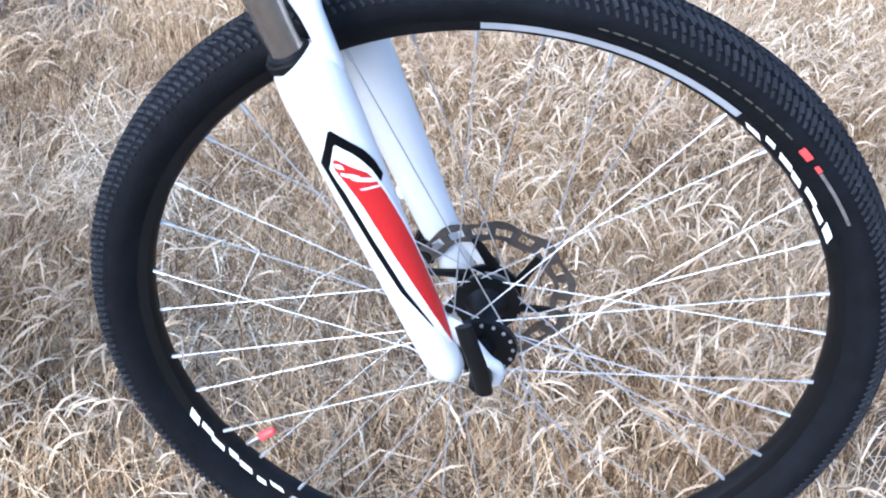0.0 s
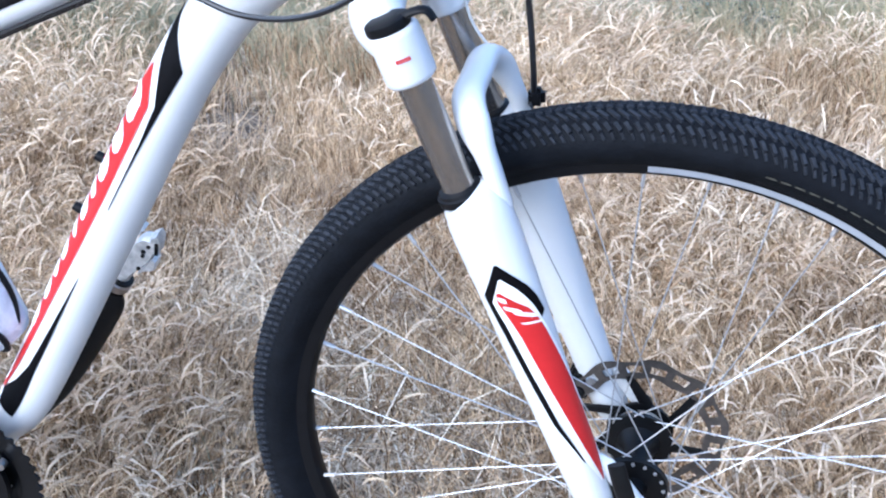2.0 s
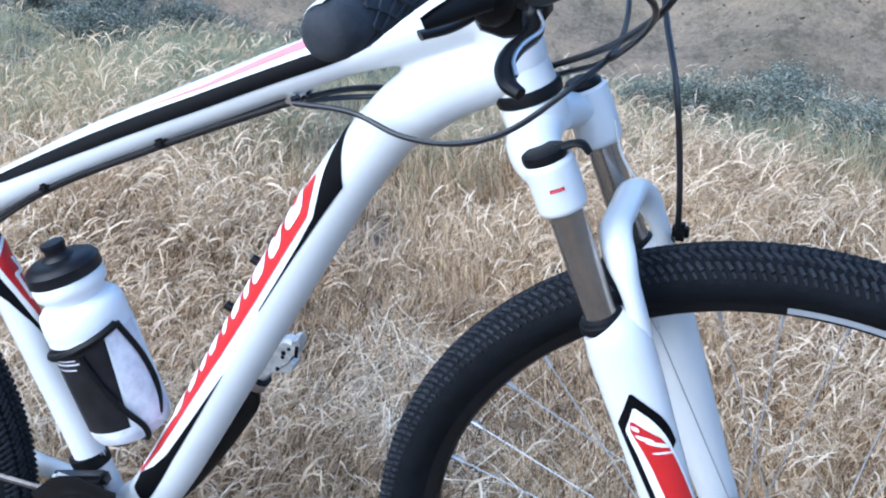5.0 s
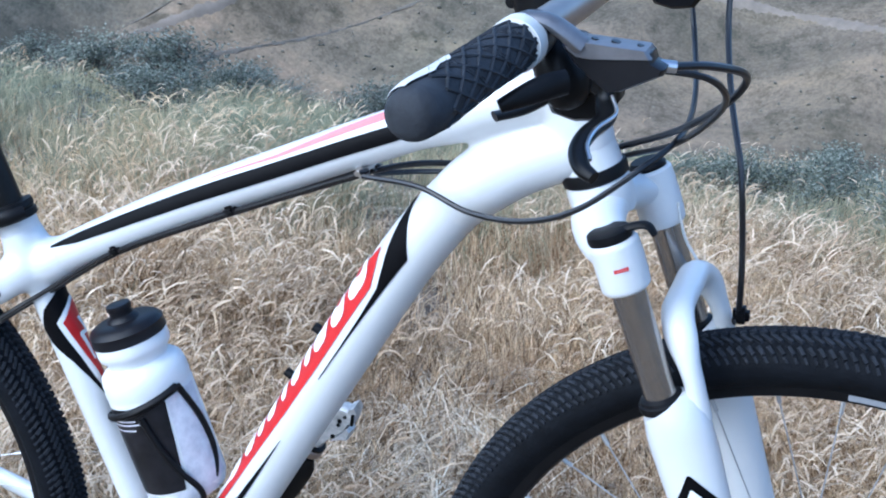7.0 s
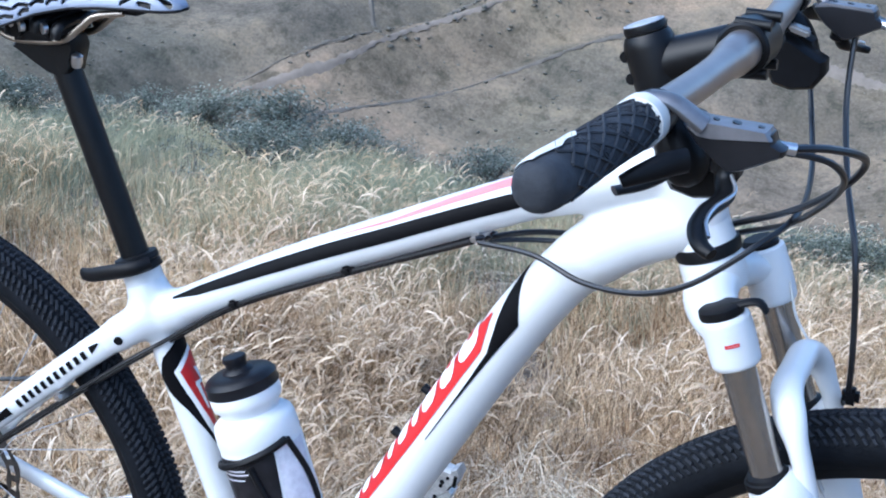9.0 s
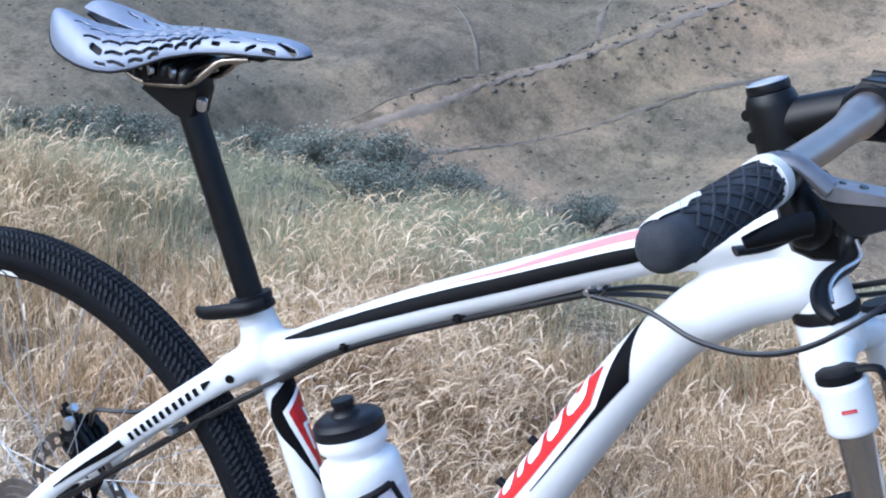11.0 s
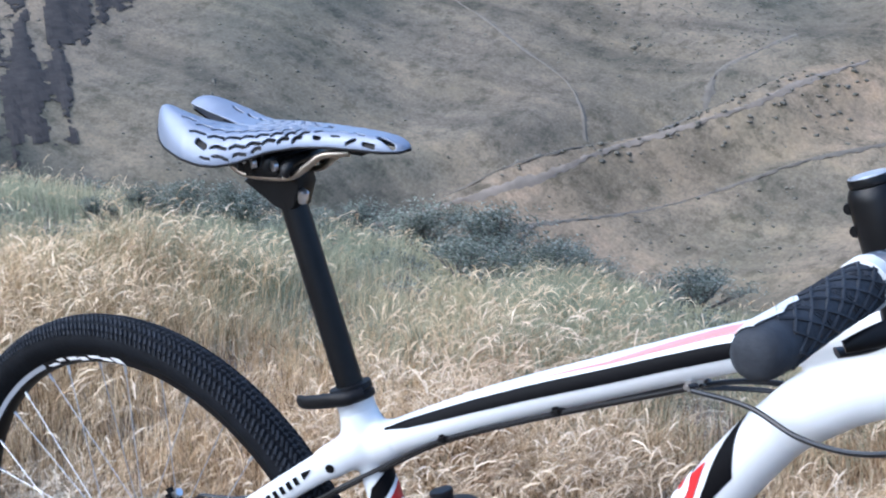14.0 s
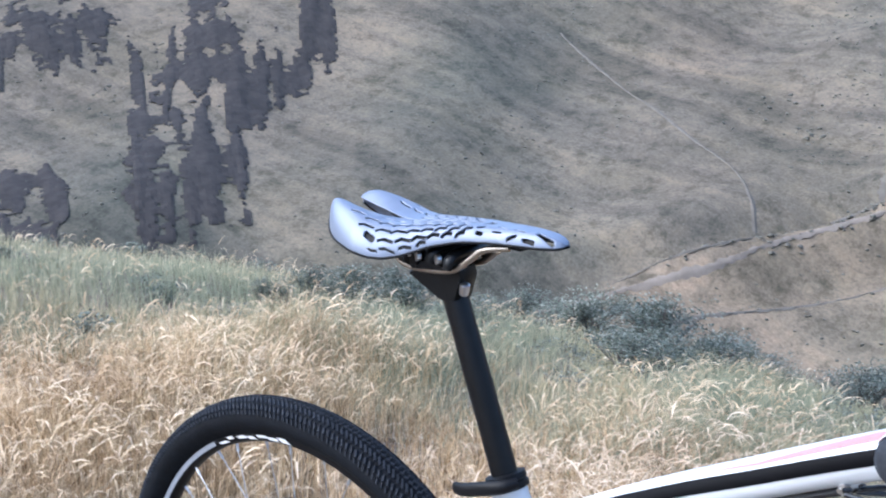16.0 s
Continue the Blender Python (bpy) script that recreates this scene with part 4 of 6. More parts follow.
    sh = part("gear_shifter", Tube([(0.896, ys, 0.990, 0.010, 0.009), (0.902, ys, 0.978, 0.0165, 0.015), (0.908, ys, 0.964, 0.019, 0.017), (0.913, ys, 0.953, 0.015, 0.014), (0.916, ys, 0.947, 0.006, 0.006)], 16).geo(10), PLASTIC, bike, "black gear shifter under the handlebar")
    part("shifter_cover", prism([(0.886, 0.978), (0.900, 0.984), (0.926, 0.972), (0.930, 0.958), (0.915, 0.950), (0.893, 0.962)], ys - s * 0.004, ys - s * 0.022), SATIN, sh)
    part("shifter_screw", rod((0.908, ys - 0.020, 0.966), (0.908, ys + 0.022, 0.966), 0.0035, 10), STEEL, sh)
    part("shifter_clamp", lathe([(-0.005, 0.0125), (-0.004, 0.0140), (0.004, 0.0140), (0.005, 0.0125)], (0.8945, s * 0.200, 0.9986), (0, -1, 0), 24), PLASTIC, sh)
    part("shifter_housing", prism([(0.903, 0.979), (0.922, 0.968), (0.939, 0.959), (0.940, 0.947), (0.931, 0.934), (0.912, 0.931), (0.896, 0.935), (0.891, 0.944), (0.895, 0.962)], ys - s * 0.012, ys - s * 0.040, 0.005), PLASTIC, sh, "black shifter housing")
    part("release_trigger", tube([(0.924, s * 0.232, 0.980, 0.005, 0.008), (0.914, s * 0.244, 0.979, 0.005, 0.008), (0.902, s * 0.256, 0.975, 0.004, 0.006), (0.893, s * 0.262, 0.971, 0.003, 0.004)], 16, 12), PLASTIC, sh, "black shift trigger")
    part("thumb_lever", tube([(0.906, s * 0.178, 0.957, 0.006, 0.004), (0.890, s * 0.195, 0.948, 0.006, 0.003), (0.872, s * 0.208, 0.945, 0.008, 0.003)], 14, 10), SATIN, sh)
    part("shifter_window", block((0.914, s * 0.150, 0.982), (0.018, 0.016, 0.006), turn(0, 18, s * 8), 0.3), STEEL, sh)

# cables and hoses
part("brake_hose", cable([(0.957, 0.197, 0.986), (0.953, 0.195, 0.962), (0.956, 0.172, 0.915), (0.972, 0.115, 0.868), (0.992, 0.06, 0.827), (1.000, 0.05, 0.767), (1.003, 0.045, 0.712), (0.998, 0.060, 0.690), (0.990, 0.086, 0.650), (1.004, 0.092, 0.590), (1.032, 0.092, 0.510), (1.050, 0.075, 0.450)], 0.0027, 120), CABLE, bike, "black front brake hose")
part("shift_cable", cable([(0.915, 0.190, 0.966), (0.918, 0.186, 0.945), (0.930, 0.160, 0.903), (0.951, 0.06, 0.884), (0.958, -0.03, 0.882), (0.939, -0.08, 0.871), (0.897, -0.09, 0.838), (0.853, -0.08, 0.818), (0.802, -0.06, 0.810), (0.752, -0.04, 0.817), (0.695, -0.022, 0.812)], 0.0024, 120), CABLE, bike, "black shift cable housing")
part("brake_hose", cable([(0.978, -0.19, 0.983), (0.999, -0.165, 0.978), (1.015, -0.13, 0.963), (1.001, -0.10, 0.935), (0.958, -0.04, 0.890), (0.901, 0.03, 0.846), (0.833, 0.036, 0.817), (0.734, 0.030, 0.810), (0.689, 0.004, 0.806)], 0.0027, 120), CABLE, bike, "black rear brake hose")
part("shift_cable", cable([(0.922, -0.16, 0.970), (0.965, -0.17, 0.974), (0.997, -0.15, 0.964), (0.999, -0.11, 0.934), (0.958, -0.04, 0.880), (0.901, 0.034, 0.836), (0.833, 0.040, 0.808), (0.734, 0.036, 0.800), (0.689, 0.012, 0.801)], 0.0024, 120), CABLE, bike, "black shift cable housing")
for k, (y, dz) in enumerate(((-0.014, 0.0), (-0.005, -0.004), (0.006, -0.003))):
    part("cable_run", cable([(0.692, y - (0.008 if k == 0 else 0), 0.815 + dz), (0.688, y, 0.8105 + dz), (0.561, y, 0.7570 + dz), (0.434, y, 0.6985 + dz), (0.352, y - 0.004, 0.646 + dz), (0.303, -0.030 + 0.008 * k, 0.614 + dz), (0.236, -0.043 + 0.01 * k, 0.566 + dz), (0.145, -0.050 + 0.01 * k, 0.499 + dz), (0.05, -0.060 + 0.008 * k, 0.43 + dz)], 0.0023, 110), CABLE, bike, "black cable under the top tube")
for x, z in ((0.690, 0.8125), (0.561, 0.759), (0.434, 0.7005), (0.236, 0.572)):
    part("cable_guide", block((x, -0.006 if x > 0.3 else -0.045, z), (0.012, 0.026, 0.009), turn(0, -25, 0), 0.3), STEEL if x in (0.690, 0.236) else PLASTIC, bike, "small cable guide")
part("hose_joint", block((1.005, 0.048, 0.703), (0.014, 0.012, 0.016), None, 0.3), PLASTIC, bike, "black hose clip")
part("bleed_line", cable([(0.944, 0.058, 0.792), (0.953, 0.050, 0.765), (0.968, 0.050, 0.742), (0.975, 0.054, 0.735)], 0.0012, 20, 6), GREY_RUBBER, bike)


# brake calipers
def caliper(name, o, tilt, big):
    """Two bolted halves with cooling slots, a banjo bolt and pad retainer."""
    m = turn(0, tilt, 0)
    o = Vector(o)
    cal = part(name, block(o, (0.024 * big, 0.012 * big, 0.050 * big), m, 0.3), PLASTIC, bike, "black disc brake caliper")
    for sg in (-1, 1):
        part("caliper_half", block(o + m @ Vector((0.002, sg * 0.012, 0.0)) * big, (0.030 * big, 0.013 * big, 0.036 * big), m, 0.35), SATIN, cal)
        part("piston_cap", lathe([(0, 0.0105 * big), (0.004 * big, 0.0100 * big), (0.005 * big, 0.0070 * big), (0.003 * big, 0.0040 * big)], o + m @ Vector((0.002, sg * 0.018, -0.002)) * big, (0, sg, 0), 20), SATIN, cal)
        part("mount_ear", block(o + m @ Vector((-0.006, 0.004, sg * 0.030)) * big, (0.016 * big, 0.014 * big, 0.018 * big), m, 0.35), PLASTIC, cal)
        part("caliper_bolt", rod(o + m @ Vector((-0.012, 0.004, sg * 0.030)) * big, o + m @ Vector((0.006, 0.004, sg * 0.030)) * big, 0.0042 * big, 12), STEEL, cal, "silver bolt")
        part("cooling_fin", block(o + m @ Vector((0.016, sg * 0.008, 0.010)) * big, (0.006 * big, 0.004 * big, 0.014 * big), m, 0.2), SATIN, cal)
    part("banjo", lathe([(-0.004 * big, 0.0060 * big), (-0.003 * big, 0.0068 * big), (0.003 * big, 0.0068 * big), (0.004 * big, 0.0060 * big)], o + m @ Vector((0.012, -0.016, 0.018)) * big, (0.2, -1, 0.2), 16), STEEL, cal)


caliper("front_caliper", (1.040, 0.062, 0.404), 20, 0.75)
caliper("rear_caliper", (-0.004, 0.050, 0.452), -35, 1.25)
part("caliper_mount", block((1.030, 0.066, 0.462), (0.030, 0.012, 0.018), turn(0, 20, 0), 0.3), WHITE, far_ob, "white caliper tab")
part("caliper_mount", block((1.052, 0.066, 0.404), (0.030, 0.012, 0.018), turn(0, 20, 0), 0.3), WHITE, far_ob, "white caliper tab")
part("rear_hose", cable([(0.297, 0.030, 0.640), (0.20, 0.045, 0.575), (0.124, 0.034, 0.530), (0.075, 0.034, 0.515), (0.037, 0.034, 0.506), (0.02, 0.040, 0.480)], 0.0026, 50), CABLE, bike, "black rear brake hose")

# quick release of the front wheel
qr = part("quick_release", lathe([(-0.006, 0.009), (0.002, 0.0105), (0.012, 0.010), (0.016, 0.006)], (FX + 0.002, -0.070, FZ + 0.002), (0, -1, 0), 20), SATIN, bike, "black quick-release skewer")
part("release_lever", tube([(FX + 0.006, -0.088, FZ + 0.000, 0.0045, 0.0075), (FX + 0.003, -0.093, FZ + 0.028, 0.0045, 0.0078), (FX - 0.004, -0.096, FZ + 0.058, 0.004, 0.008), (FX - 0.010, -0.094, FZ + 0.080, 0.0035, 0.0075)], 14, 12), SATIN, qr)
part("quick_release_nut", rod((FX, 0.068, FZ), (FX, 0.088, FZ), 0.009, 14), SATIN, bike)

# cranks and drive
part("bottom_cup", lathe([(0, 0.021), (0.010, 0.022), (0.014, 0.018)], bb + Vector((0, 0.037, 0)), (0, 1, 0), 28), PLASTIC, bike)
armL = part("crank_arm", tube([(bb.x + 0.004, 0.074, bb.z - 0.014, 0.012, 0.022), (bb.x + 0.034, 0.080, bb.z + 0.018, 0.011, 0.023), (bb.x + 0.074, 0.088, bb.z + 0.071, 0.010, 0.023), (bb.x + 0.102, 0.094, bb.z + 0.113, 0.010, 0.0225), (bb.x + 0.110, 0.096, bb.z + 0.124, 0.009, 0.0195), (bb.x + 0.114, 0.096, bb.z + 0.131, 0.008, 0.014)], 24, 16), SATIN, bike, "black crank arm")
pe = Vector((0.572, 0.100, 0.4480))
part("crank_tip", lathe([(0, 0.0125), (0.002, 0.0140), (0.010, 0.0140), (0.012, 0.0120)], pe - Vector((0.008, 0.0, 0.010)), (0.60, 0.05, 0.80), 24), BAR_METAL, armL, "grey pedal socket")
part("crank_washer", lathe([(0, 0.0120), (0.001, 0.0132), (0.004, 0.0132), (0.005, 0.0115)], pe - Vector((0.001, 0.0, 0.001)), (0.60, 0.05, 0.80), 24), PLASTIC, armL, "black washer")
ped = part("pedal", prism([(0.5700, 0.4590), (0.5805, 0.4500), (0.5867, 0.4570), (0.5952, 0.4640), (0.6060, 0.4720), (0.6130, 0.4790), (0.6185, 0.4870), (0.6215, 0.4960), (0.6190, 0.5030), (0.6110, 0.5050), (0.6020, 0.5005), (0.5917, 0.4872), (0.5794, 0.4693)], 0.090, 0.108, 0.004), PEDAL_METAL, bike, "scuffed silver clipless pedal")
part("pedal_axle", rod(pe + Vector((0.000, 0, 0.002)), pe + Vector((0.018, 0, 0.024)), 0.0088, 16), PEDAL_METAL, ped)
part("pedal_wing", prism([(0.5970, 0.4640), (0.6070, 0.4675), (0.6162, 0.4690), (0.6200, 0.4790), (0.6170, 0.4830), (0.6100, 0.4760)], 0.086, 0.104, 0.002), PEDAL_METAL, ped)
part("pedal_wing", prism([(0.6160, 0.4860), (0.6234, 0.4880), (0.6285, 0.5030), (0.6255, 0.5100), (0.6180, 0.5060)], 0.088, 0.106, 0.002), PEDAL_METAL, ped)
part("pedal_wing", prism([(0.5850, 0.4850), (0.5930, 0.4930), (0.6040, 0.5030), (0.5990, 0.5060), (0.5880, 0.4980)], 0.106, 0.122, 0.002), PEDAL_METAL, ped)
for x, z, r in ((0.6076, 0.4890, 0.0022), (0.6060, 0.4840, 0.0018), (0.5990, 0.4690, 0.0020), (0.6140, 0.4950, 0.0016)):
    part("pedal_slot", lathe([(0, r), (0.0010, r * 1.2), (0.0020, r)], (x, 0.0905, z), (0, -1, 0), 12), PLASTIC, ped)
part("pedal_spring", rod((0.6225, 0.0865, 0.4890), (0.6245, 0.0865, 0.5010), 0.0020, 8), PLASTIC, ped)
part("crank_arm", tube([(bb.x, -0.075, bb.z, 0.011, 0.018), (bb.x - 0.06, -0.085, bb.z - 0.08, 0.009, 0.016), (bb.x - 0.112, -0.095, bb.z - 0.148, 0.009, 0.016)], 16, 14), SATIN, bike, "black crank arm")
for y, r, teeth in ((-0.054, 0.078, 40), (-0.046, 0.060, 32), (-0.040, 0.044, 24)):
    n = teeth * 4
    v, f = [], []
    for s in (-0.0012, 0.0012):
        for j in range(n):
            a = 2 * math.pi * j / n
            rr = r + (0.004 if j % 4 in (1, 2) else 0)
            v += [(bb.x + math.cos(a) * r * 0.78, y + s, bb.z + math.sin(a) * r * 0.78), (bb.x + math.cos(a) * rr, y + s, bb.z + math.sin(a) * rr)]
    for j in range(n):
        k = (j + 1) % n
        f += [(2 * j, 2 * j + 1, 2 * k + 1, 2 * k), (2 * n + 2 * j, 2 * n + 2 * k, 2 * n + 2 * k + 1, 2 * n + 2 * j + 1), (2 * j + 1, 2 * n + 2 * j + 1, 2 * n + 2 * k + 1, 2 * k + 1)]
    part("chainring", (v, f), SATIN, bike, "black toothed chainring", smooth=False)
geos = [lathe([(-0.004, 0.004), (-0.004, 0.050), (0.003, 0.050), (0.006, 0.022), (0.010, 0.014), (0.010, 0.004)], bb + Vector((0, -0.062, 0)), (0, -1, 0), 28, True)]
for k in range(4):
    a = math.pi / 2 * k + 0.5
    geos.append(rod(bb + Vector((math.cos(a) * 0.02, -0.062, math.sin(a) * 0.02)), bb + Vector((math.cos(a) * 0.060, -0.057, math.sin(a) * 0.060)), 0.0075, 10))
part("crank_spider", join(*geos), SATIN, bike, "black crank spider")
for k in range(4):
    a = math.pi / 2 * k + 0.5
    p = bb + Vector((math.cos(a) * 0.058, -0.060, math.sin(a) * 0.058))
    part("chainring_bolt", rod(p, p + Vector((0, -0.008, 0)), 0.005, 12), STEEL, bike)
fd = part("front_derailleur", block((0.425, -0.030, 0.378), (0.070, 0.020, 0.016), turn(0, -12, 0), 0.3), LEVER_METAL, bike, "silver-black front derailleur")
part("cage_plate", Tube([(0.385, -0.052, 0.360, 0.002, 0.010), (0.430, -0.056, 0.392, 0.002, 0.011), (0.482, -0.056, 0.384, 0.002, 0.009)], 14).geo(10), SATIN, fd)
part("derailleur_band", lathe([(-0.008, 0.019), (-0.007, 0.0205), (0.007, 0.0205), (0.008, 0.019)], bb + POST * 0.082, POST, 28), PLASTIC, fd)
part("derailleur_link", block((0.415, -0.045, 0.385), (0.022, 0.014, 0.014), turn(0, 20, 10), 0.3), STEEL, fd)
part("cassette", lathe([(0, 0.058), (0.002, 0.058), (0.003, 0.050), (0.007, 0.050), (0.008, 0.042), (0.012, 0.042), (0.013, 0.034), (0.018, 0.034), (0.020, 0.022)], rc + Vector((0, -0.036, 0)), (0, -1, 0), 60), ROTOR, bike, "steel rear cassette")
part("chain", cable([(RX + 0.01, -0.052, RZ + 0.040), (0.2, -0.050, 0.392), (bb.x - 0.01, -0.048, bb.z + 0.062), (bb.x + 0.045, -0.048, bb.z + 0.042), (bb.x + 0.062, -0.048, bb.z), (bb.x + 0.035, -0.048, bb.z - 0.050), (0.25, -0.05, 0.255), (0.02, -0.055, 0.24)], 0.0035, 120, 6), ROTOR, bike, "bicycle chain")
dr = part("rear_derailleur", block((0.0, -0.075, 0.315), (0.030, 0.024, 0.050), turn(0, 20, 0), 0.3), SATIN, bike, "black rear derailleur")
part("jockey_wheel", lathe([(-0.003, 0.018), (0.003, 0.018)], (0.012, -0.068, 0.24), (0, -1, 0), 22), PLASTIC, dr)

# bottle cage
BA = Vector((0.292, 0, -0.956))      # bottle's axis, downwards
bt = Vector((0.4285, 0, 0.604))      # middle of the lid's top edge


def round_bottle(d, r, deg):
    side = Vector((0, -1, 0))
    out = Vector((0.956, 0, 0.292))
    a = radians(deg)
    return tuple(bt + BA * d + side * (r * math.cos(a)) + out * (r * math.sin(a)))


cage = part("bottle_cage", cable([round_bottle(0.085, 0.0450, -160 + 8 * k) for k in range(6)] + [round_bottle(0.085 - 0.0005 * k, 0.0450, -110 + 10 * k) for k in range(5)] + [round_bottle(0.075 - 0.0018 * k, 0.0450, -60 + 12 * k) for k in range(12)], 0.0040, 90, 8), PLASTIC, bike, "black wire bottle cage")
part("cage_wire", cable([round_bottle(0.055, 0.0450, 74), round_bottle(0.10, 0.0450, 92), round_bottle(0.14, 0.0430, 96), round_bottle(0.168, 0.036, 80), round_bottle(0.176, 0.01, 40)], 0.0032, 50, 8), PLASTIC, cage)
part("cage_wire", cable([round_bottle(0.072, 0.0450, 16), round_bottle(0.090, 0.0450, 20), round_bottle(0.11, 0.0450, 26), round_bottle(0.138, 0.0450, 38), round_bottle(0.162, 0.044, 52), round_bottle(0.178, 0.036, 54), round_bottle(0.184, 0.01, 45)], 0.0032, 50, 8), PLASTIC, cage)
part("cage_wire", cable([round_bottle(0.02, 0.0450, -96), round_bottle(0.07, 0.0450, -100), round_bottle(0.13, 0.042, -94), round_bottle(0.175, 0.036, -60), round_bottle(0.184, 0.02, -20), round_bottle(0.181, 0.01, 40)], 0.0032, 50, 8), PLASTIC, cage)
for d in (0.045, 0.115):
    p = bt + BA * d - Vector((0.956, 0, 0.292)) * 0.052
    part("cage_bolt", rod(p, p + Vector((0.956, 0, 0.292)) * 0.010, 0.004, 10), STEEL, cage)
for u in (0.445, 0.535):
    part("boss_bolt", rod(down.at(u, 90, -0.002), down.at(u, 90, 0.009), 0.0045, 10), PLASTIC, bike, "black bottle boss bolt")

# ---- bottle ----
bottle = thing("water_bottle", "white plastic sports bottle with black lid in the bicycle's cage", "bottle", at=tuple(bt))


def at_bottle(geo):
    return [tuple(Vector(p) - bt) for p in geo[0]], geo[1]


BODY = [(0.000, 0.0340), (0.003, 0.0362), (0.012, 0.0364), (0.0165, 0.0356), (0.0215, 0.0308), (0.0262, 0.0304), (0.0300, 0.0356), (0.034, 0.0402), (0.041, 0.0421), (0.054, 0.0426), (0.0565, 0.0420), (0.059, 0.0420), (0.0615, 0.0426), (0.120, 0.0422), (0.166, 0.0415), (0.175, 0.038), (0.179, 0.031)]
part("body", at_bottle(lathe(BODY, bt, BA, 48)), BOTTLE, bottle, "milky white bottle body")
lid = part("lid", at_bottle(lathe([(-0.0165, 0.008), (-0.0162, 0.022), (-0.0148, 0.0300), (-0.0125, 0.0340), (-0.0095, 0.0362), (-0.0085, 0.0372), (-0.0070, 0.0366), (0.0015, 0.0374), (0.0025, 0.0366)], bt, BA, 48)), LID, bottle, "dark grey screw lid")
part("nozzle", at_bottle(lathe([(-0.033, 0.007), (-0.032, 0.0118), (-0.028, 0.0124), (-0.025, 0.0108), (-0.021, 0.0112), (-0.019, 0.0150), (-0.014, 0.0172)], bt, BA, 28)), LID, bottle, "black push-pull nozzle")


def bottle_patch(rows, lift=0.0006, across=12):
    v = []
    dense = []
    for (d0, a0, b0), (d1, a1, b1) in zip(rows, rows[1:]):
        for k in range(6):
            s = k / 6
            dense.append((d0 + (d1 - d0) * s, a0 + (a1 - a0) * s, b0 + (b1 - b0) * s))
    dense.append(rows[-1])
    for d, a, b in dense:
        r = np.interp(d, [q[0] for q in BODY], [q[1] for q in BODY]) + lift
        v += [tuple(Vector(round_bottle(d, r, a + (b - a) * j / across)) - bt) for j in range(across + 1)]
    w = across + 1
    return v, [(i * w + j, i * w + j + 1, (i + 1) * w + j + 1, (i + 1) * w + j) for i in range(len(dense) - 1) for j in range(across)]


part("printed_panel", bottle_patch([(0.062, -84, 52), (0.100, -80, 46), (0.130, -76, 41), (0.158, -66, 36)]), BOTTLE_ART, bottle, "dark printed panel")
part("frosted_panel", bottle_patch([(0.062, 54, 108), (0.100, 50, 106), (0.130, 46, 106), (0.164, 44, 106)]), BOTTLE_GREY, bottle, "frosted grey scuffed panel")
part("frosted_panel", bottle_patch([(0.160, -66, 64), (0.174, -60, 90)]), BOTTLE_GREY, bottle, "frosted grey scuffed panel")
part("printed_ring", at_bottle(cable([round_bottle(0.112 + 0.020 * math.cos(0.35 * k), 0.0415, -22 + 20 * math.sin(0.35 * k)) for k in range(16)], 0.0006, 40, 5)), BOTTLE_GREY, bottle, "thin pale printed ring")
for d, a in ((0.074, -30), (0.078, -26), (0.084, -34)):
    part("lettering_bar", bottle_patch([(d, a - 26, a + 36), (d + 0.0016, a - 26, a + 36)], 0.0010), BOTTLE_GREY, bottle)


# ---- frame and fork graphics ----
def decal(tb, rows, mat, parent, lift=0.0008, name="decal", label=""):
    return part(name, tb.patch(rows, 10, 6, lift), mat, parent, label)


# down tube: a red band with white bars, black wedges
decal(down, [(0.100, 60, 100), (0.117, 56, 100), (0.172, 45, 100), (0.26, 38, 98), (0.40, 27, 92), (0.51, 22, 86), (0.665, 20, 74), (0.690, 36, 64), (0.711, 54, 58)], RED, down_ob, 0.0008, "red_band", "red decal band")
decal(down, [(0.112, 64, 74), (0.19, 60, 72), (0.26, 54, 62)], DECAL_WHITE, down_ob, 0.0014, "white_line")
def glyph(tb, u0, u1, lo, hi, slant, mat, parent, lift, label="", corner=0.35):
    """A slanted patch with rounded corners on a tube."""
    n, v = 14, []
    for i in range(n + 1):
        q = i / n
        e = min(q, 1 - q) / corner
        inset = 0.0 if e >= 1 else 0.5 * (1 - math.sqrt(1 - (1 - e) ** 2)) * 0.55
        for j in range(11):
            p = inset + (1 - 2 * inset) * j / 10
            v.append(tb.at(u0 + (u1 - u0) * p + slant * (q - 0.5), lo + (hi - lo) * q, lift))
    return part("lettering_bar", (v, [(i * 11 + j, i * 11 + j + 1, (i + 1) * 11 + j + 1, (i + 1) * 11 + j) for i in range(n) for j in range(10)]), mat, parent, label)


for a, b, lo, hi in ((0.628, 0.680, 36, 92), (0.577, 0.616, 36, 96), (0.526, 0.566, 40, 100), (0.497, 0.517, 44, 102), (0.455, 0.486, 45, 104), (0.424, 0.442, 47, 106), (0.377, 0.408, 49, 108), (0.344, 0.368, 50, 110), (0.298, 0.334, 50, 110), (0.240, 0.284, 52, 110), (0.178, 0.214, 60, 110)):
    glyph(down, a, b, lo, hi, 0.016, DECAL_WHITE, down_ob, 0.0014, "white lettering bar")
for a, b, lo, hi in ((0.652, 0.668, 62, 86), (0.596, 0.609, 64, 90), (0.548, 0.558, 70, 94), (0.470, 0.478, 76, 98)):
    glyph(down, a, b, lo, hi, 0.008, RED, down_ob, 0.0019)
decal(down, [(0.498, 5, 7), (0.56, 3, 6), (0.620, 0, 6), (0.670, -3, 9), (0.700, -5, 24), (0.732, -6, 45), (0.755, 22, 60), (0.791, 74, 82)], BLACK, down_ob, 0.0008, "black_wedge", "black decal wedge")
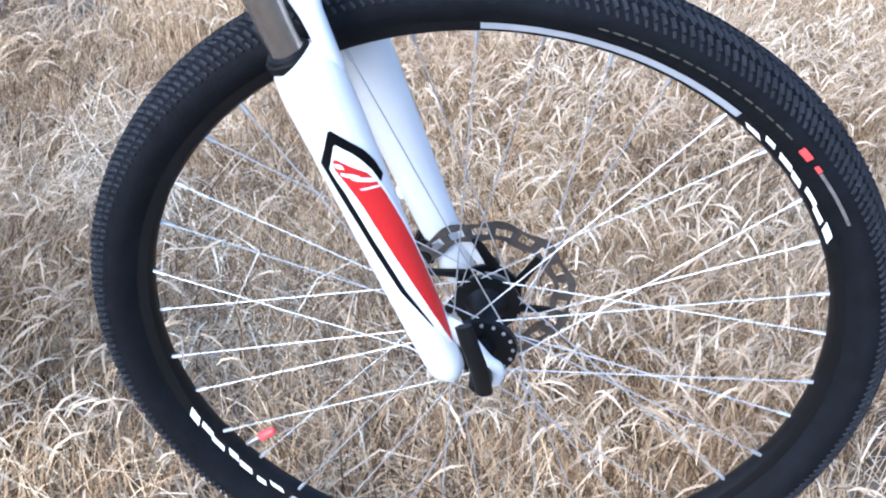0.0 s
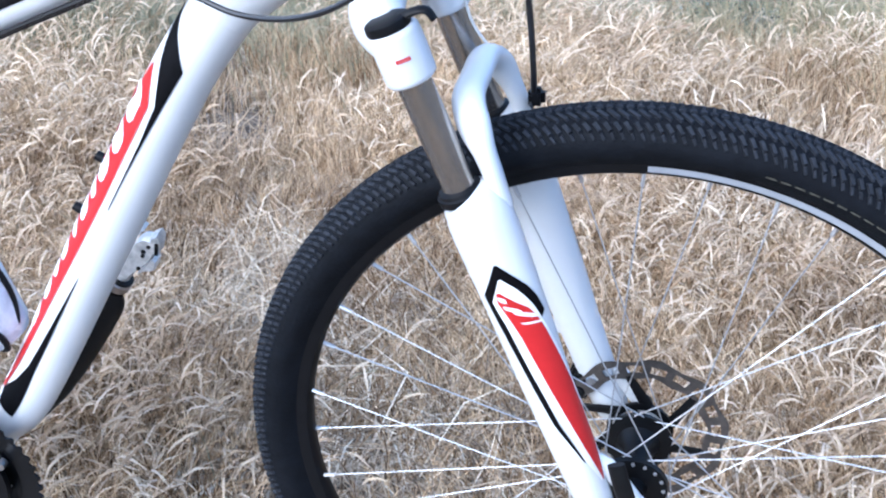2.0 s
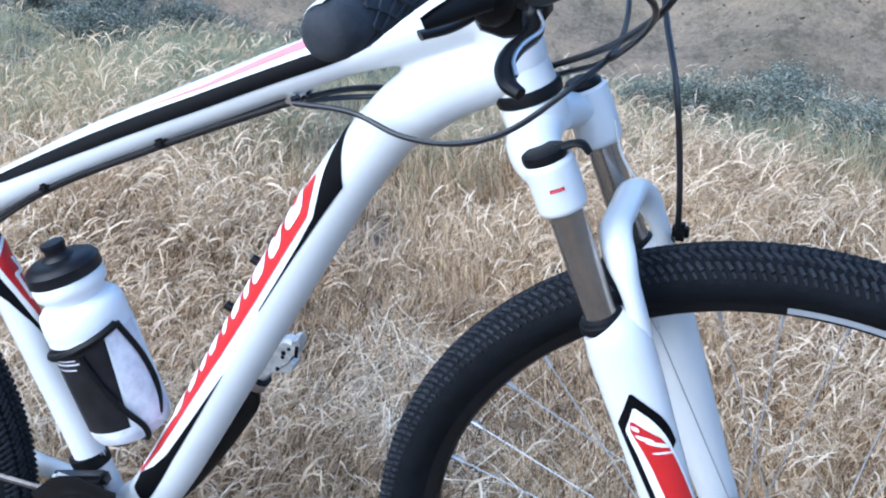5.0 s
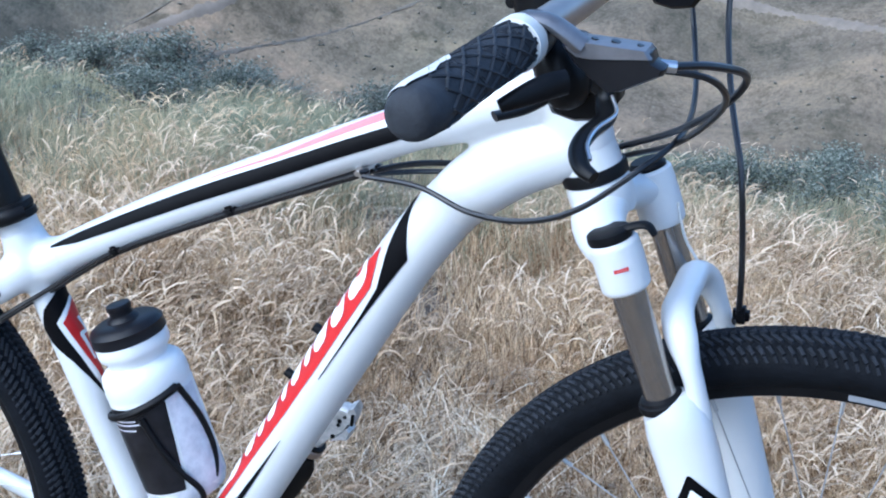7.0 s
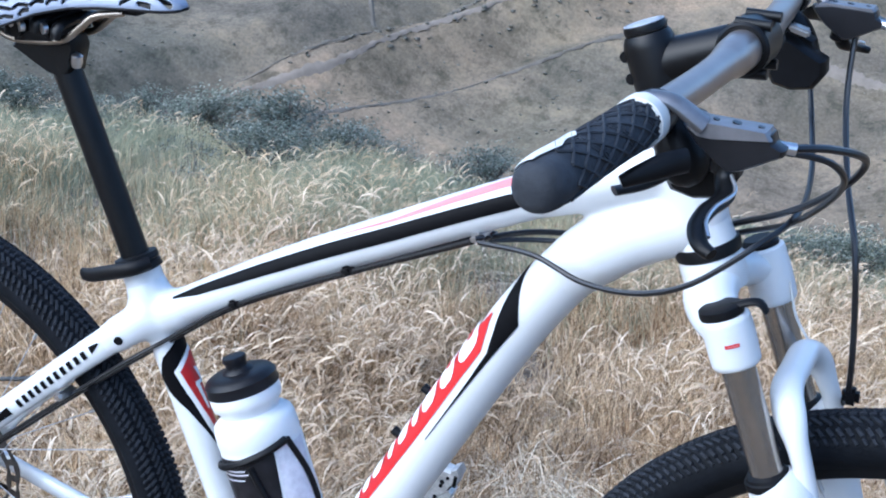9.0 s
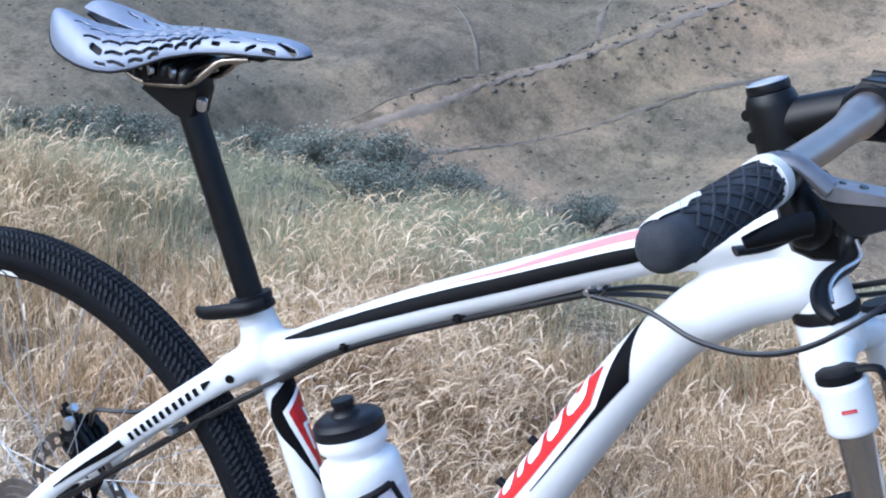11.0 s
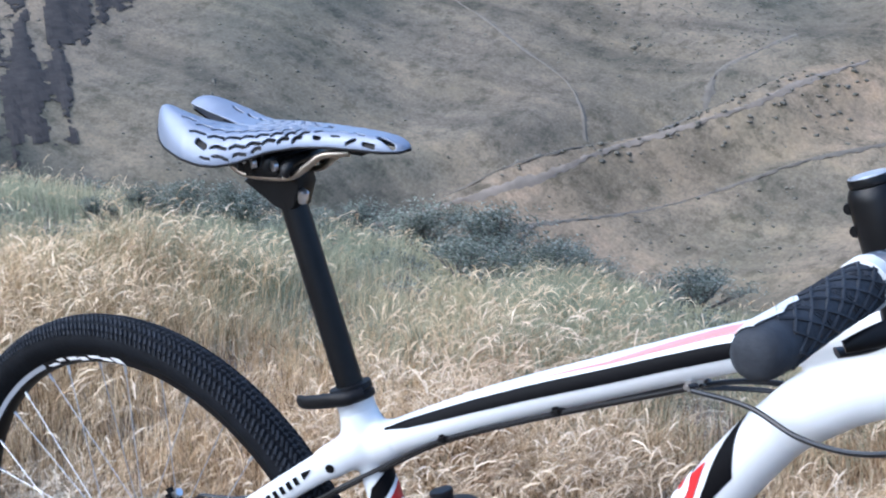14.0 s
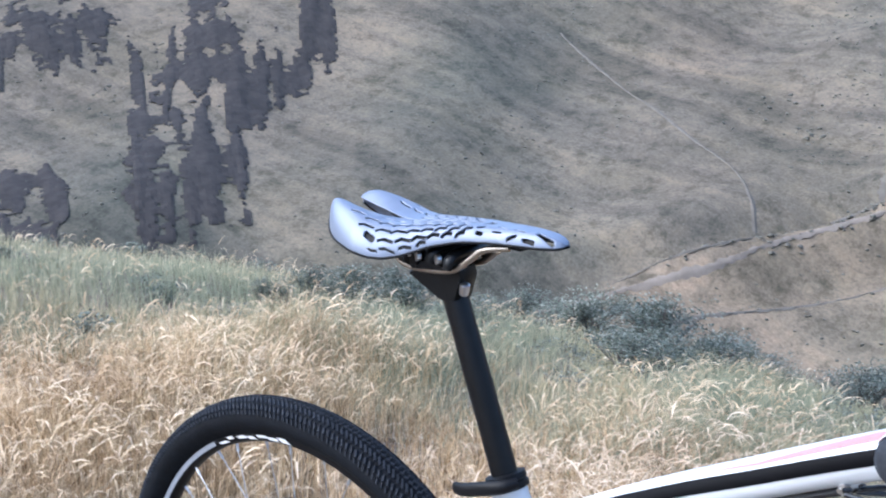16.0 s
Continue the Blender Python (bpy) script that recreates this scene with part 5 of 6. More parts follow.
decal(down, [(0.372, 2, 3), (0.27, 3, 12), (0.180, 4, 21), (0.140, 2, 34), (0.100, 0, 60), (0.072, 0, 48)], BLACK, down_ob, 0.0008, "black_wedge", "black decal wedge")
# top tube: a black stripe and a thin faded red line
decal(top_t, [(0.075, 47, 49), (0.147, 23, 52), (0.237, 12, 47), (0.334, 4, 42), (0.450, 0, 39), (0.556, -4, 34), (0.660, -6, 31), (0.753, -9, 28), (0.89, -4, 18)], BLACK, top_ob, 0.0008, "black_stripe", "black decal stripe")
decal(top_t, [(0.40, 53, 54), (0.473, 52, 55), (0.56, 44, 53), (0.66, 46, 65), (0.755, 48, 74), (0.86, 46, 72)], PALE_RED, top_ob, 0.0008, "red_stripe", "faded red decal stripe")
# seat tube panel
decal(seat, [(0.505, 96, 112), (0.58, 62, 112), (0.644, 28, 112), (0.70, -18, 118), (0.735, -30, 120), (0.782, 8, 120), (0.825, 90, 124)], BLACK, seat_ob, 0.0008, "black_panel", "black decal panel")
decal(seat, [(0.53, 96, 150), (0.586, 74, 150), (0.65, 56, 150), (0.707, 38, 150), (0.742, 30, 150), (0.765, 66, 150), (0.786, 104, 150)], DECAL_WHITE, seat_ob, 0.0014, "white_border")
decal(seat, [(0.545, 104, 150), (0.60, 90, 150), (0.65, 72, 150), (0.705, 56, 150), (0.738, 48, 150), (0.758, 78, 150), (0.775, 106, 150)], RED, seat_ob, 0.0020, "red_panel", "red decal panel")
for rows in ([(0.625, 96, 106), (0.69, 82, 98)], [(0.69, 80, 126), (0.70, 84, 128)], [(0.70, 112, 126), (0.735, 96, 112)], [(0.575, 100, 150), (0.583, 100, 150)]):
    decal(seat, rows, DECAL_WHITE, seat_ob, 0.0026, "emblem_bar")
# fork leg: black chevron, white border and red blade
for tb, ob, sg in ((near_leg, leg_ob, 1),):
    def fl(rows):
        return [(u, a, b) if sg > 0 else (u, 180 - a, 180 - b) for u, a, b in rows]
    decal(tb, fl([(0.184, 5, 10), (0.225, -14, 30), (0.264, -36, 50), (0.30, -34, 62), (0.345, -31, 70), (0.38, -28, 34), (0.45, -22, 0), (0.548, -14, 0), (0.66, -2, 10), (0.795, 33, 36)]), BLACK, ob, 0.0008, "black_chevron", "black fork decal")
    decal(tb, fl([(0.222, 4, 8), (0.255, -10, 26), (0.280, -22, 36), (0.315, -19, 47), (0.345, -15, 53), (0.40, -11, 62), (0.50, -4, 76), (0.62, 8, 92), (0.795, 37, 112), (0.87, 60, 112)]), DECAL_WHITE, ob, 0.0014, "white_border")
    decal(tb, fl([(0.256, -8, -2), (0.282, -12, 14), (0.315, -6, 36), (0.345, -1, 46), (0.389, 5, 54), (0.45, 10, 62), (0.556, 20, 76), (0.66, 33, 86), (0.76, 47, 92), (0.87, 66, 70)]), RED, ob, 0.0020, "red_blade", "red fork decal blade")
    for a, b, lo, hi, lean in ((0.268, 0.282, -8, 4, 0.010), (0.300, 0.312, -5, 22, 0.022), (0.322, 0.334, 8, 46, 0.030), (0.352, 0.358, 14, 52, 0.014)):
        glyph(tb, a, b, lo, hi, lean, DECAL_WHITE, ob, 0.0026)
decal(far_leg, [(0.30, 104, 106), (0.36, 96, 108), (0.44, 92, 100), (0.50, 98, 99)], BLACK, far_ob, 0.0008, "black_line", "thin black decal line")
# fork crown badge, stay lettering and frame plug
decal(crown_tube, [(0.50, 2, 34), (0.57, 2, 34)], RED, crown, 0.0006, "badge", "small red badge")
decal(crown_tube, [(0.527, 6, 30), (0.543, 6, 30)], PALE_RED, crown, 0.0010, "badge_bar")
decal(near_stay, [(0.50, -34, 6), (0.56, -30, 2), (0.64, -22, 4), (0.72, -14, 2), (0.80, -8, 0)], BLACK, near_stay_ob, 0.0008, "black_stripe", "black decal stripe")
for k in range(11):
    u = 0.465 - k * 0.0255
    decal(near_stay, [(u, -30 + 1.5 * k, 8 + 1.0 * k), (u - 0.014, -30 + 1.5 * k, 8 + 1.0 * k)], BLACK, near_stay_ob, 0.0008, "lettering_bar", "black lettering bar")
decal(near_stay, [(0.180, -10, 20), (0.150, 8, 14)], BLACK, near_stay_ob, 0.0008, "black_tick")
p, q = Vector(near_stay.at(0.096, -18, -0.002)), Vector(near_stay.at(0.096, -18, 0.0040))
part("frame_plug", rod(p, q, 0.0048, 14), PLASTIC, near_stay_ob, "black frame plug")


# ---- plants and far land ----
def leaf_material(name, stops, rough=0.8, patch=None, patch_scale=1.2, shine=0.15):
    """Blades or leaves: every one takes its own shade, and broad patches tint them together."""
    m = bpy.data.materials.new(name)
    m.use_nodes = True
    t = m.node_tree
    b = t.nodes["Principled BSDF"]
    b.inputs["Roughness"].default_value = rough
    b.inputs["Specular IOR Level"].default_value = shine
    g = t.nodes.new("ShaderNodeNewGeometry")
    r = t.nodes.new("ShaderNodeValToRGB")
    e = r.color_ramp.elements
    while len(e) < len(stops):
        e.new(0.5)
    for el, (pos, c) in zip(e, stops):
        el.position, el.color = pos, (*c, 1)
    t.links.new(g.outputs["Random Per Island"], r.inputs["Fac"])
    out = r.outputs["Color"]
    if patch:
        co = t.nodes.new("ShaderNodeTexCoord")
        n = t.nodes.new("ShaderNodeTexNoise")
        n.inputs["Scale"].default_value, n.inputs["Detail"].default_value = patch_scale, 3
        pr = t.nodes.new("ShaderNodeValToRGB")
        pe_ = pr.color_ramp.elements
        pe_.new(0.5)
        for el, pos, c in zip(pe_, (0.36, 0.5, 0.64), patch):
            el.position, el.color = pos, (*c, 1)
        mx = t.nodes.new("ShaderNodeMix")
        mx.data_type, mx.blend_type = "RGBA", "MULTIPLY"
        mx.inputs[0].default_value = 1.0
        t.links.new(co.outputs["Object"], n.inputs["Vector"])
        t.links.new(n.outputs["Fac"], pr.inputs["Fac"])
        t.links.new(out, mx.inputs[6])
        t.links.new(pr.outputs["Color"], mx.inputs[7])
        out = mx.outputs[2]
    t.links.new(out, b.inputs["Base Color"])
    tr = t.nodes.new("ShaderNodeBsdfTranslucent")
    ms = t.nodes.new("ShaderNodeMixShader")
    ms.inputs[0].default_value = 0.25
    t.links.new(out, tr.inputs["Color"])
    t.links.new(b.outputs["BSDF"], ms.inputs[1])
    t.links.new(tr.outputs["BSDF"], ms.inputs[2])
    t.links.new(ms.outputs["Shader"], t.nodes["Material Output"].inputs["Surface"])
    return m


STRAW = leaf_material("straw", [(0.0, (0.092, 0.062, 0.038)), (0.25, (0.270, 0.189, 0.115)), (0.5, (0.518, 0.393, 0.252)), (0.75, (0.713, 0.577, 0.394)), (1.0, (0.864, 0.749, 0.566))], patch=((0.70, 0.62, 0.55), (1.0, 0.92, 0.83), (1.16, 1.12, 1.06)), patch_scale=4.0)
# golden grass and heads: own straw colour, raised and warmed as if sunlit
GOLD = leaf_material("golden_straw", [(0.0, (0.115, 0.082, 0.048)), (0.25, (0.33, 0.242, 0.146)), (0.5, (0.57, 0.450, 0.288)), (0.75, (0.70, 0.580, 0.400)), (1.0, (0.82, 0.73, 0.560))], patch=((0.82, 0.71, 0.60), (1.04, 0.95, 0.83), (1.18, 1.13, 1.04)), patch_scale=2.6)
HEADS = leaf_material("seed_heads", [(0.0, (0.385, 0.296, 0.204)), (0.5, (0.599, 0.494, 0.364)), (1.0, (0.835, 0.738, 0.592))], patch=((0.80, 0.72, 0.65), (1.0, 0.95, 0.89), (1.08, 1.06, 1.03)), patch_scale=3.0)
GOLD_HEADS = leaf_material("golden_seed_heads", [(0.0, (0.46, 0.345, 0.22)), (0.5, (0.66, 0.535, 0.375)), (1.0, (0.81, 0.71, 0.545))], patch=((0.80, 0.72, 0.64), (1.0, 0.95, 0.88), (1.10, 1.07, 1.02)), patch_scale=3.0)
LITTER = leaf_material("straw_litter", [(0.0, (0.206, 0.160, 0.114)), (0.3, (0.492, 0.405, 0.296)), (0.75, (0.743, 0.642, 0.497)), (1.0, (0.880, 0.831, 0.683))], patch=((0.60, 0.55, 0.52), (1.0, 0.95, 0.89), (1.12, 1.09, 1.05)), patch_scale=3.0)
GREENISH = leaf_material("pale_green_grass", [(0.0, (0.165, 0.172, 0.122)), (0.5, (0.335, 0.330, 0.235)), (1.0, (0.53, 0.49, 0.36))], patch=((0.78, 0.86, 0.82), (1.0, 1.0, 0.94), (1.14, 1.04, 0.88)), patch_scale=0.9)
SAGE = leaf_material("sage_leaves", [(0.0, (0.046, 0.054, 0.044)), (0.4, (0.130, 0.146, 0.118)), (0.75, (0.230, 0.252, 0.206)), (1.0, (0.35, 0.37, 0.310))], rough=0.9)
TWIG = material("grey_twigs", (0.16, 0.135, 0.115), 0.9, vary=0.4, scale=40)

rng = np.random.default_rng(7)
EYE_X, EYE_Y = 1.1, -1.0


def scatter(n, r0, r1, a0=72.0, a1=160.0, power=1.0):
    """Random places in a sector before the eye."""
    r = np.sqrt(rng.uniform(r0 ** 2, r1 ** 2, n)) if power == 1.0 else r0 + (r1 - r0) * rng.uniform(0, 1, n) ** power
    a = np.radians(rng.uniform(a0, a1, n))
    return np.stack([EYE_X + r * np.cos(a), EYE_Y + r * np.sin(a)], 1)


def ribbons(root, tip, mid, wide, widths):
    """Many bent blades at once: curves from root over mid to tip, ribbon half widths along them."""
    k = len(widths)
    s = np.linspace(0, 1, k)[None, :, None]
    p = root[:, None] * (1 - s) ** 2 + 2 * mid[:, None] * s * (1 - s) + tip[:, None] * s ** 2
    d = tip - root
    ang = rng.uniform(-0.9, 0.9, len(root))
    side = np.stack([np.cos(ang), np.sin(ang) * 0.6, 0 * ang], 1)
    side -= d * ((side * d).sum(1) / np.maximum((d * d).sum(1), 1e-9))[:, None]
    side /= np.linalg.norm(side, axis=1)[:, None]
    w = wide[:, None, None] * np.array(widths)[None, :, None]
    v = np.stack([p - side[:, None] * w, p + side[:, None] * w], 2).reshape(-1, 3)
    base = (np.arange(len(root)) * 2 * k)[:, None]
    f = np.concatenate([base + np.array([2 * i, 2 * i + 1, 2 * i + 3, 2 * i + 2]) for i in range(k - 1)], 1).reshape(-1, 4)
    return v, f


def quick_mesh(name, chunks, mat):
    v = np.concatenate([c[0] for c in chunks])
    off = np.cumsum([0] + [len(c[0]) for c in chunks[:-1]])
    f = np.concatenate([c[1] + o for c, o in zip(chunks, off)])
    me = bpy.data.meshes.new(name)
    me.vertices.add(len(v))
    me.vertices.foreach_set("co", v.astype(np.float32).ravel())
    me.loops.add(f.size)
    me.loops.foreach_set("vertex_index", f.astype(np.int32).ravel())
    me.polygons.add(len(f))
    me.polygons.foreach_set("loop_start", np.arange(0, f.size, f.shape[1], dtype=np.int32))
    me.update()
    me.validate()
    me.materials.append(mat)
    return new(name, me)


def clear_of_wheels(p):
    return ~((np.abs(p[:, 1]) < 0.05) & ((np.abs(p[:, 0] - FX) < 0.40) | (np.abs(p[:, 0] - RX) < 0.40)))


def patchy(p, f=1.0):
    x, y = p[:, 0] * f, p[:, 1] * f
    return 0.5 + 0.25 * np.sin(2.3 * x + 1.1 * y + 0.7) + 0.25 * np.sin(1.2 * x - 2.9 * y + 2.1) * np.cos(0.9 * x + 0.4)


def tufts(places, blades, height, wide, lean, spread, curl=0.5, sway=0.22):
    """Blades of grass in tufts; returns their roots, mids and tips."""
    n = len(places)
    hgt = height * (0.40 + 1.05 * patchy(places, 1.7))
    root = np.repeat(places, blades, 0)
    h = np.repeat(hgt, blades) * rng.uniform(0.45, 1.15, n * blades)
    off = rng.normal(0, spread, (n * blades, 2))
    root = root + off
    z = land(root[:, 0], root[:, 1])
    a = rng.uniform(0, 2 * np.pi, n * blades)
    bend = rng.uniform(0.0, 1.0, n * blades) ** 1.7 * curl * h
    wind = np.repeat(rng.normal(lean, sway, n), blades) * h
    base = np.c_[root, z - 0.01]
    tip = base + np.c_[np.cos(a) * bend + wind, np.sin(a) * bend, h * rng.uniform(0.75, 1.0, n * blades)]
    mid = base + np.c_[np.cos(a) * bend * 0.15 + wind * 0.15, np.sin(a) * bend * 0.15, h * 0.75]
    w = rng.uniform(0.6, 1.3, n * blades) * wide
    return base, tip, mid, w, h


near_chunks, gold_chunks, head_chunks, far_heads, green_chunks = [], [], [], [], []
zones = ((8800, 0.95, 2.7, 15, 0.150, 0.0009, 0.02, 0.75, 0.26, 0.27), (8600, 2.5, 5.0, 14, 0.215, 0.0011, 0.05, 0.60, 0.22, 0.30), (4600, 5.0, 7.8, 11, 0.175, 0.0014, 0.10, 0.45, 0.18, 0.30), (2500, 7.6, 11.0, 8, 0.14, 0.0020, 0.1, 0.5, 0.2, 0.3), (2300, 11.0, 17.0, 7, 0.14, 0.0042, 0.1, 0.5, 0.2, 0.3))
for n, r0, r1, blades, height, wide, lean, curl, sway, headed in zones:
    pl = scatter(n, r0, r1)
    if r0 < 2:
        pl = pl[(pl[:, 1] > 0.02) & clear_of_wheels(pl)]
    pl = pl[patchy(pl, 2.1) + 0.5 * patchy(pl, 5.3) + rng.normal(0, 0.18, len(pl)) > (0.46 if r0 < 2 else 0.52 if r0 < 5 else 0.34)]
    b, t, m, w, h = tufts(pl, blades, height, wide, lean, 0.035 if r0 < 6 else 0.06, curl, sway)
    dist = np.linalg.norm(b[:, :2] - (EYE_X, EYE_Y), axis=1)
    green = dist + 1.8 * (patchy(b[:, :2], 0.8) - 0.5) + rng.normal(0, 0.7, len(b)) > 4.25
    # beyond this x the straw takes the golden colours with warm sun painted in
    golden = ~green & (b[:, 0] + rng.normal(0, 0.35, len(b)) < -0.95)
    for sel, dest in ((~green & ~golden, near_chunks), (golden, gold_chunks), (green, green_chunks)):
        if sel.any():
            dest.append(ribbons(b[sel], t[sel], m[sel], w[sel], (1.0, 0.9, 0.65, 0.12) if r0 < 2 else (1.0, 0.85, 0.15)))
    # drooping seed heads at the ends of the taller stalks
    tall = (h > height * 0.80) & (rng.uniform(0, 1, len(h)) < headed) & ~(green & (rng.uniform(0, 1, len(h)) < 0.75))
    tt, k = t[tall], int(tall.sum())
    way = (t - m)[tall][:, :2] * (1.0, 1.0) + np.c_[rng.normal(0.030, 0.045, k), rng.normal(0.0, 0.045, k)]
    way = np.c_[way / np.linalg.norm(way, axis=1)[:, None], np.zeros(k)]
    ln = rng.uniform(0.030, 0.062, k) * (1.0 if r0 < 2 else 1.25)
    rise, fall = rng.uniform(0.35, 0.75, k), rng.uniform(-0.45, 0.35, k)
    zv = np.array([0.0, 0.0, 1.0])
    arc = tt + (way * 0.30 + zv * rise[:, None]) * ln[:, None]
    end = tt + (way * 0.95 + zv * (rise * 0.6 + fall)[:, None]) * ln[:, None]
    warm = tt[:, 0] < -0.95
    for sel, heads in ((~warm, head_chunks), (warm, far_heads)):
        heads.append(ribbons(tt[sel], end[sel], arc[sel], rng.uniform(1.2, 2.1, int(sel.sum())) * wide, (0.5, 1.0, 0.95, 0.12)))
    for awn in range(4 if r0 < 5 else 2):
        q = rng.uniform(0.10, 0.95, k)[:, None]
        p0 = tt * (1 - q) ** 2 + 2 * arc * q * (1 - q) + end * q ** 2
        tg = (arc - tt) * (1 - q) + (end - arc) * q
        tg = tg / np.linalg.norm(tg, axis=1)[:, None]
        d = tg * 0.9 + rng.normal(0, 0.36, (k, 3)) + np.array([0.0, 0.0, -0.15])
        al = rng.uniform(0.25, 0.42, k)[:, None] * ln[:, None]
        e0, m0 = p0 + d * al, p0 + (d * 0.5 + tg * 0.12) * al
        for sel, heads in ((~warm, head_chunks), (warm, far_heads)):
            heads.append(ribbons(p0[sel], e0[sel], m0[sel], rng.uniform(0.55, 0.95, int(sel.sum())) * wide, (0.8, 0.7, 0.1)))
tagged(quick_mesh("dry_grass", near_chunks, STRAW), "curled dry straw-coloured grass blades round the wheels", "grass", kind="stuff")
tagged(quick_mesh("golden_grass", gold_chunks, GOLD), "upright golden dry grass stalks on the slope", "grass", kind="stuff")
tagged(quick_mesh("seed_heads", head_chunks, HEADS), "pale drooping feathery seed heads of dry grass", "grass", kind="stuff")
tagged(quick_mesh("golden_seed_heads", far_heads, GOLD_HEADS), "golden feathery seed heads bent by the wind", "grass", kind="stuff")
tagged(quick_mesh("green_grass", green_chunks, GREENISH), "pale green and straw bunch grass near the brow", "grass", kind="stuff")
# thinner growth over the rest of the brow
ang, rad = rng.uniform(math.radians(160), math.radians(432), 9000), 0.3 + 11.0 * rng.uniform(0, 1, 9000) ** 0.75
pl = np.stack([EYE_X + rad * np.cos(ang), EYE_Y + rad * np.sin(ang)], 1)
pl = pl[clear_of_wheels(pl) & ~((np.abs(pl[:, 1]) < 0.14) & (np.abs(pl[:, 0] - 0.5) < 1.0))]
pl = pl[(pl[:, 1] < -0.14) | (np.abs(pl[:, 0] - 0.5) > 1.3)]
b, t, m, w, h = tufts(pl, 7, 0.16, 0.003, 0.06, 0.06, 0.7, 0.25)
tagged(quick_mesh("thin_grass", [ribbons(b, t, m, w, (1.0, 0.85, 0.15))], GOLD), "thin dry straw grass over the brow", "grass", kind="stuff")
# flattened straw between the tufts
pl = np.concatenate([scatter(45000, 0.95, 2.6), scatter(14000, 2.6, 4.6)])
pl = pl[(pl[:, 1] > -0.1) & clear_of_wheels(pl)]
k = len(pl)
a, ln = rng.uniform(0, 2 * np.pi, k), rng.uniform(0.02, 0.12, k) * rng.choice([1.0, 1.0, 1.0, 1.8], k)
base = np.c_[pl, land(pl[:, 0], pl[:, 1]) + rng.uniform(0.004, 0.040, k)]
tip = base + np.c_[np.cos(a) * ln, np.sin(a) * ln, rng.normal(0.0, 0.16, k) * ln]
mid = (base + tip) / 2 + np.c_[rng.normal(0, 0.25, k) * ln, rng.normal(0, 0.25, k) * ln, rng.uniform(0.02, 0.45, k) * ln]
tagged(quick_mesh("straw_litter", [ribbons(base, tip, mid, rng.uniform(0.0007, 0.0015, k), (1.0, 0.9, 0.25))], LITTER), "matted fallen straw between grass tufts", "straw", kind="stuff")


# sagebrush
def shrub_meshes(seed, size=1.0, twigs=20, tuft=5, broad=0.85, limbs=44):
    g = np.random.default_rng(seed)
    roots, ends = [], []
    leaves_p, leaves_d = [], []
    for k in range(limbs):
        a, out = g.uniform(0, 2 * np.pi), g.uniform(0.0, 0.62)
        hgt = g.uniform(0.62, 1.05) * math.sqrt(max(0.05, 1 - (out / 0.66) ** 2))
        end = np.array([math.cos(a) * out, math.sin(a) * out, hgt])
        roots.append((0, 0, 0)), ends.append(end)
        for q in range(twigs):
            s = 0.42 + 0.58 * g.uniform() ** 0.6
            c = end * s + np.array([0, 0, 0.10 * math.sin(s * 3.1)]) + g.normal(0, 0.055, 3)
            for w in range(tuft):
                d = g.normal(0, 1, 3) + np.array([math.cos(a) * 0.4, math.sin(a) * 0.4, 0.9])
                leaves_p.append(c + g.normal(0, 0.03, 3)), leaves_d.append(d / np.linalg.norm(d) * g.uniform(0.022, 0.048) * (0.8 if tuft > 4 else 1.25))
    lp, ld = np.array(leaves_p), np.array(leaves_d)
    v, f = ribbons(lp, lp + ld, lp + ld * 0.5 + g.normal(0, 0.008, lp.shape), g.uniform(0.007, 0.012, len(lp)) * broad, (0.4, 1.0, 0.3))
    lm = bpy.data.meshes.new("foliage")
    lm.from_pydata((v * size).tolist(), [], f.tolist())
    lm.materials.append(SAGE)
    stems = join(*[rod(r, e * 0.9, 0.014, 5, 0.004) for r, e in zip(roots[::1 if tuft > 4 else 2], ends[::1 if tuft > 4 else 2])])
    sm = bpy.data.meshes.new("woody_base")
    sm.from_pydata([tuple(Vector(p) * size) for p in stems[0]], [], stems[1])
    sm.materials.append(TWIG)
    return lm, sm


templates = []
for k in range(9):
    lm, sm = shrub_meshes(20 + k) if k < 4 else shrub_meshes(20 + k, 1.0, 7, 3, 2.4, 26)
    ob = thing("sagebrush", "grey-green sagebrush shrub growing in dry grass on the brow", "shrub", "sagebrush on the brow")
    st, fo = new("woody_base", sm), new("foliage", lm)
    st.parent = fo.parent = ob
    tagged(st, label="grey woody stems", kind="stuff")
    tagged(fo, label="small grey-green leaves", kind="stuff")
    templates.append(ob)
spots = [(-3.36, 6.04, 0.63), (-2.49, 4.40, 0.39), (-2.72, 5.53, 0.46), (-4.39, 6.57, 0.56), (-2.87, 6.31, 0.46), (-2.35, 6.98, 0.56), (-5.04, 6.67, 0.56), (-4.33, 4.66, 0.46), (0.10, 5.10, 0.32), (0.36, 5.02, 0.38), (0.74, 4.98, 0.38), (1.16, 4.05, 0.50), (-4.77, 4.64, 0.35), (-3.78, 4.54, 0.39), (-4.54, 4.08, 0.32), (-4.03, 3.33, 0.26), (0.73, 6.28, 0.56)]
more = np.concatenate([scatter(110, 4.5, 8.5, 80, 160), scatter(90, 8.5, 14.5, 80, 160)])
for x, y in more:
    far = math.hypot(x - EYE_X, y - EYE_Y)
    spots.append((x, y, rng.uniform(0.50, 1.0) ** 2 * 0.34 * (0.70 + 0.03 * far)))
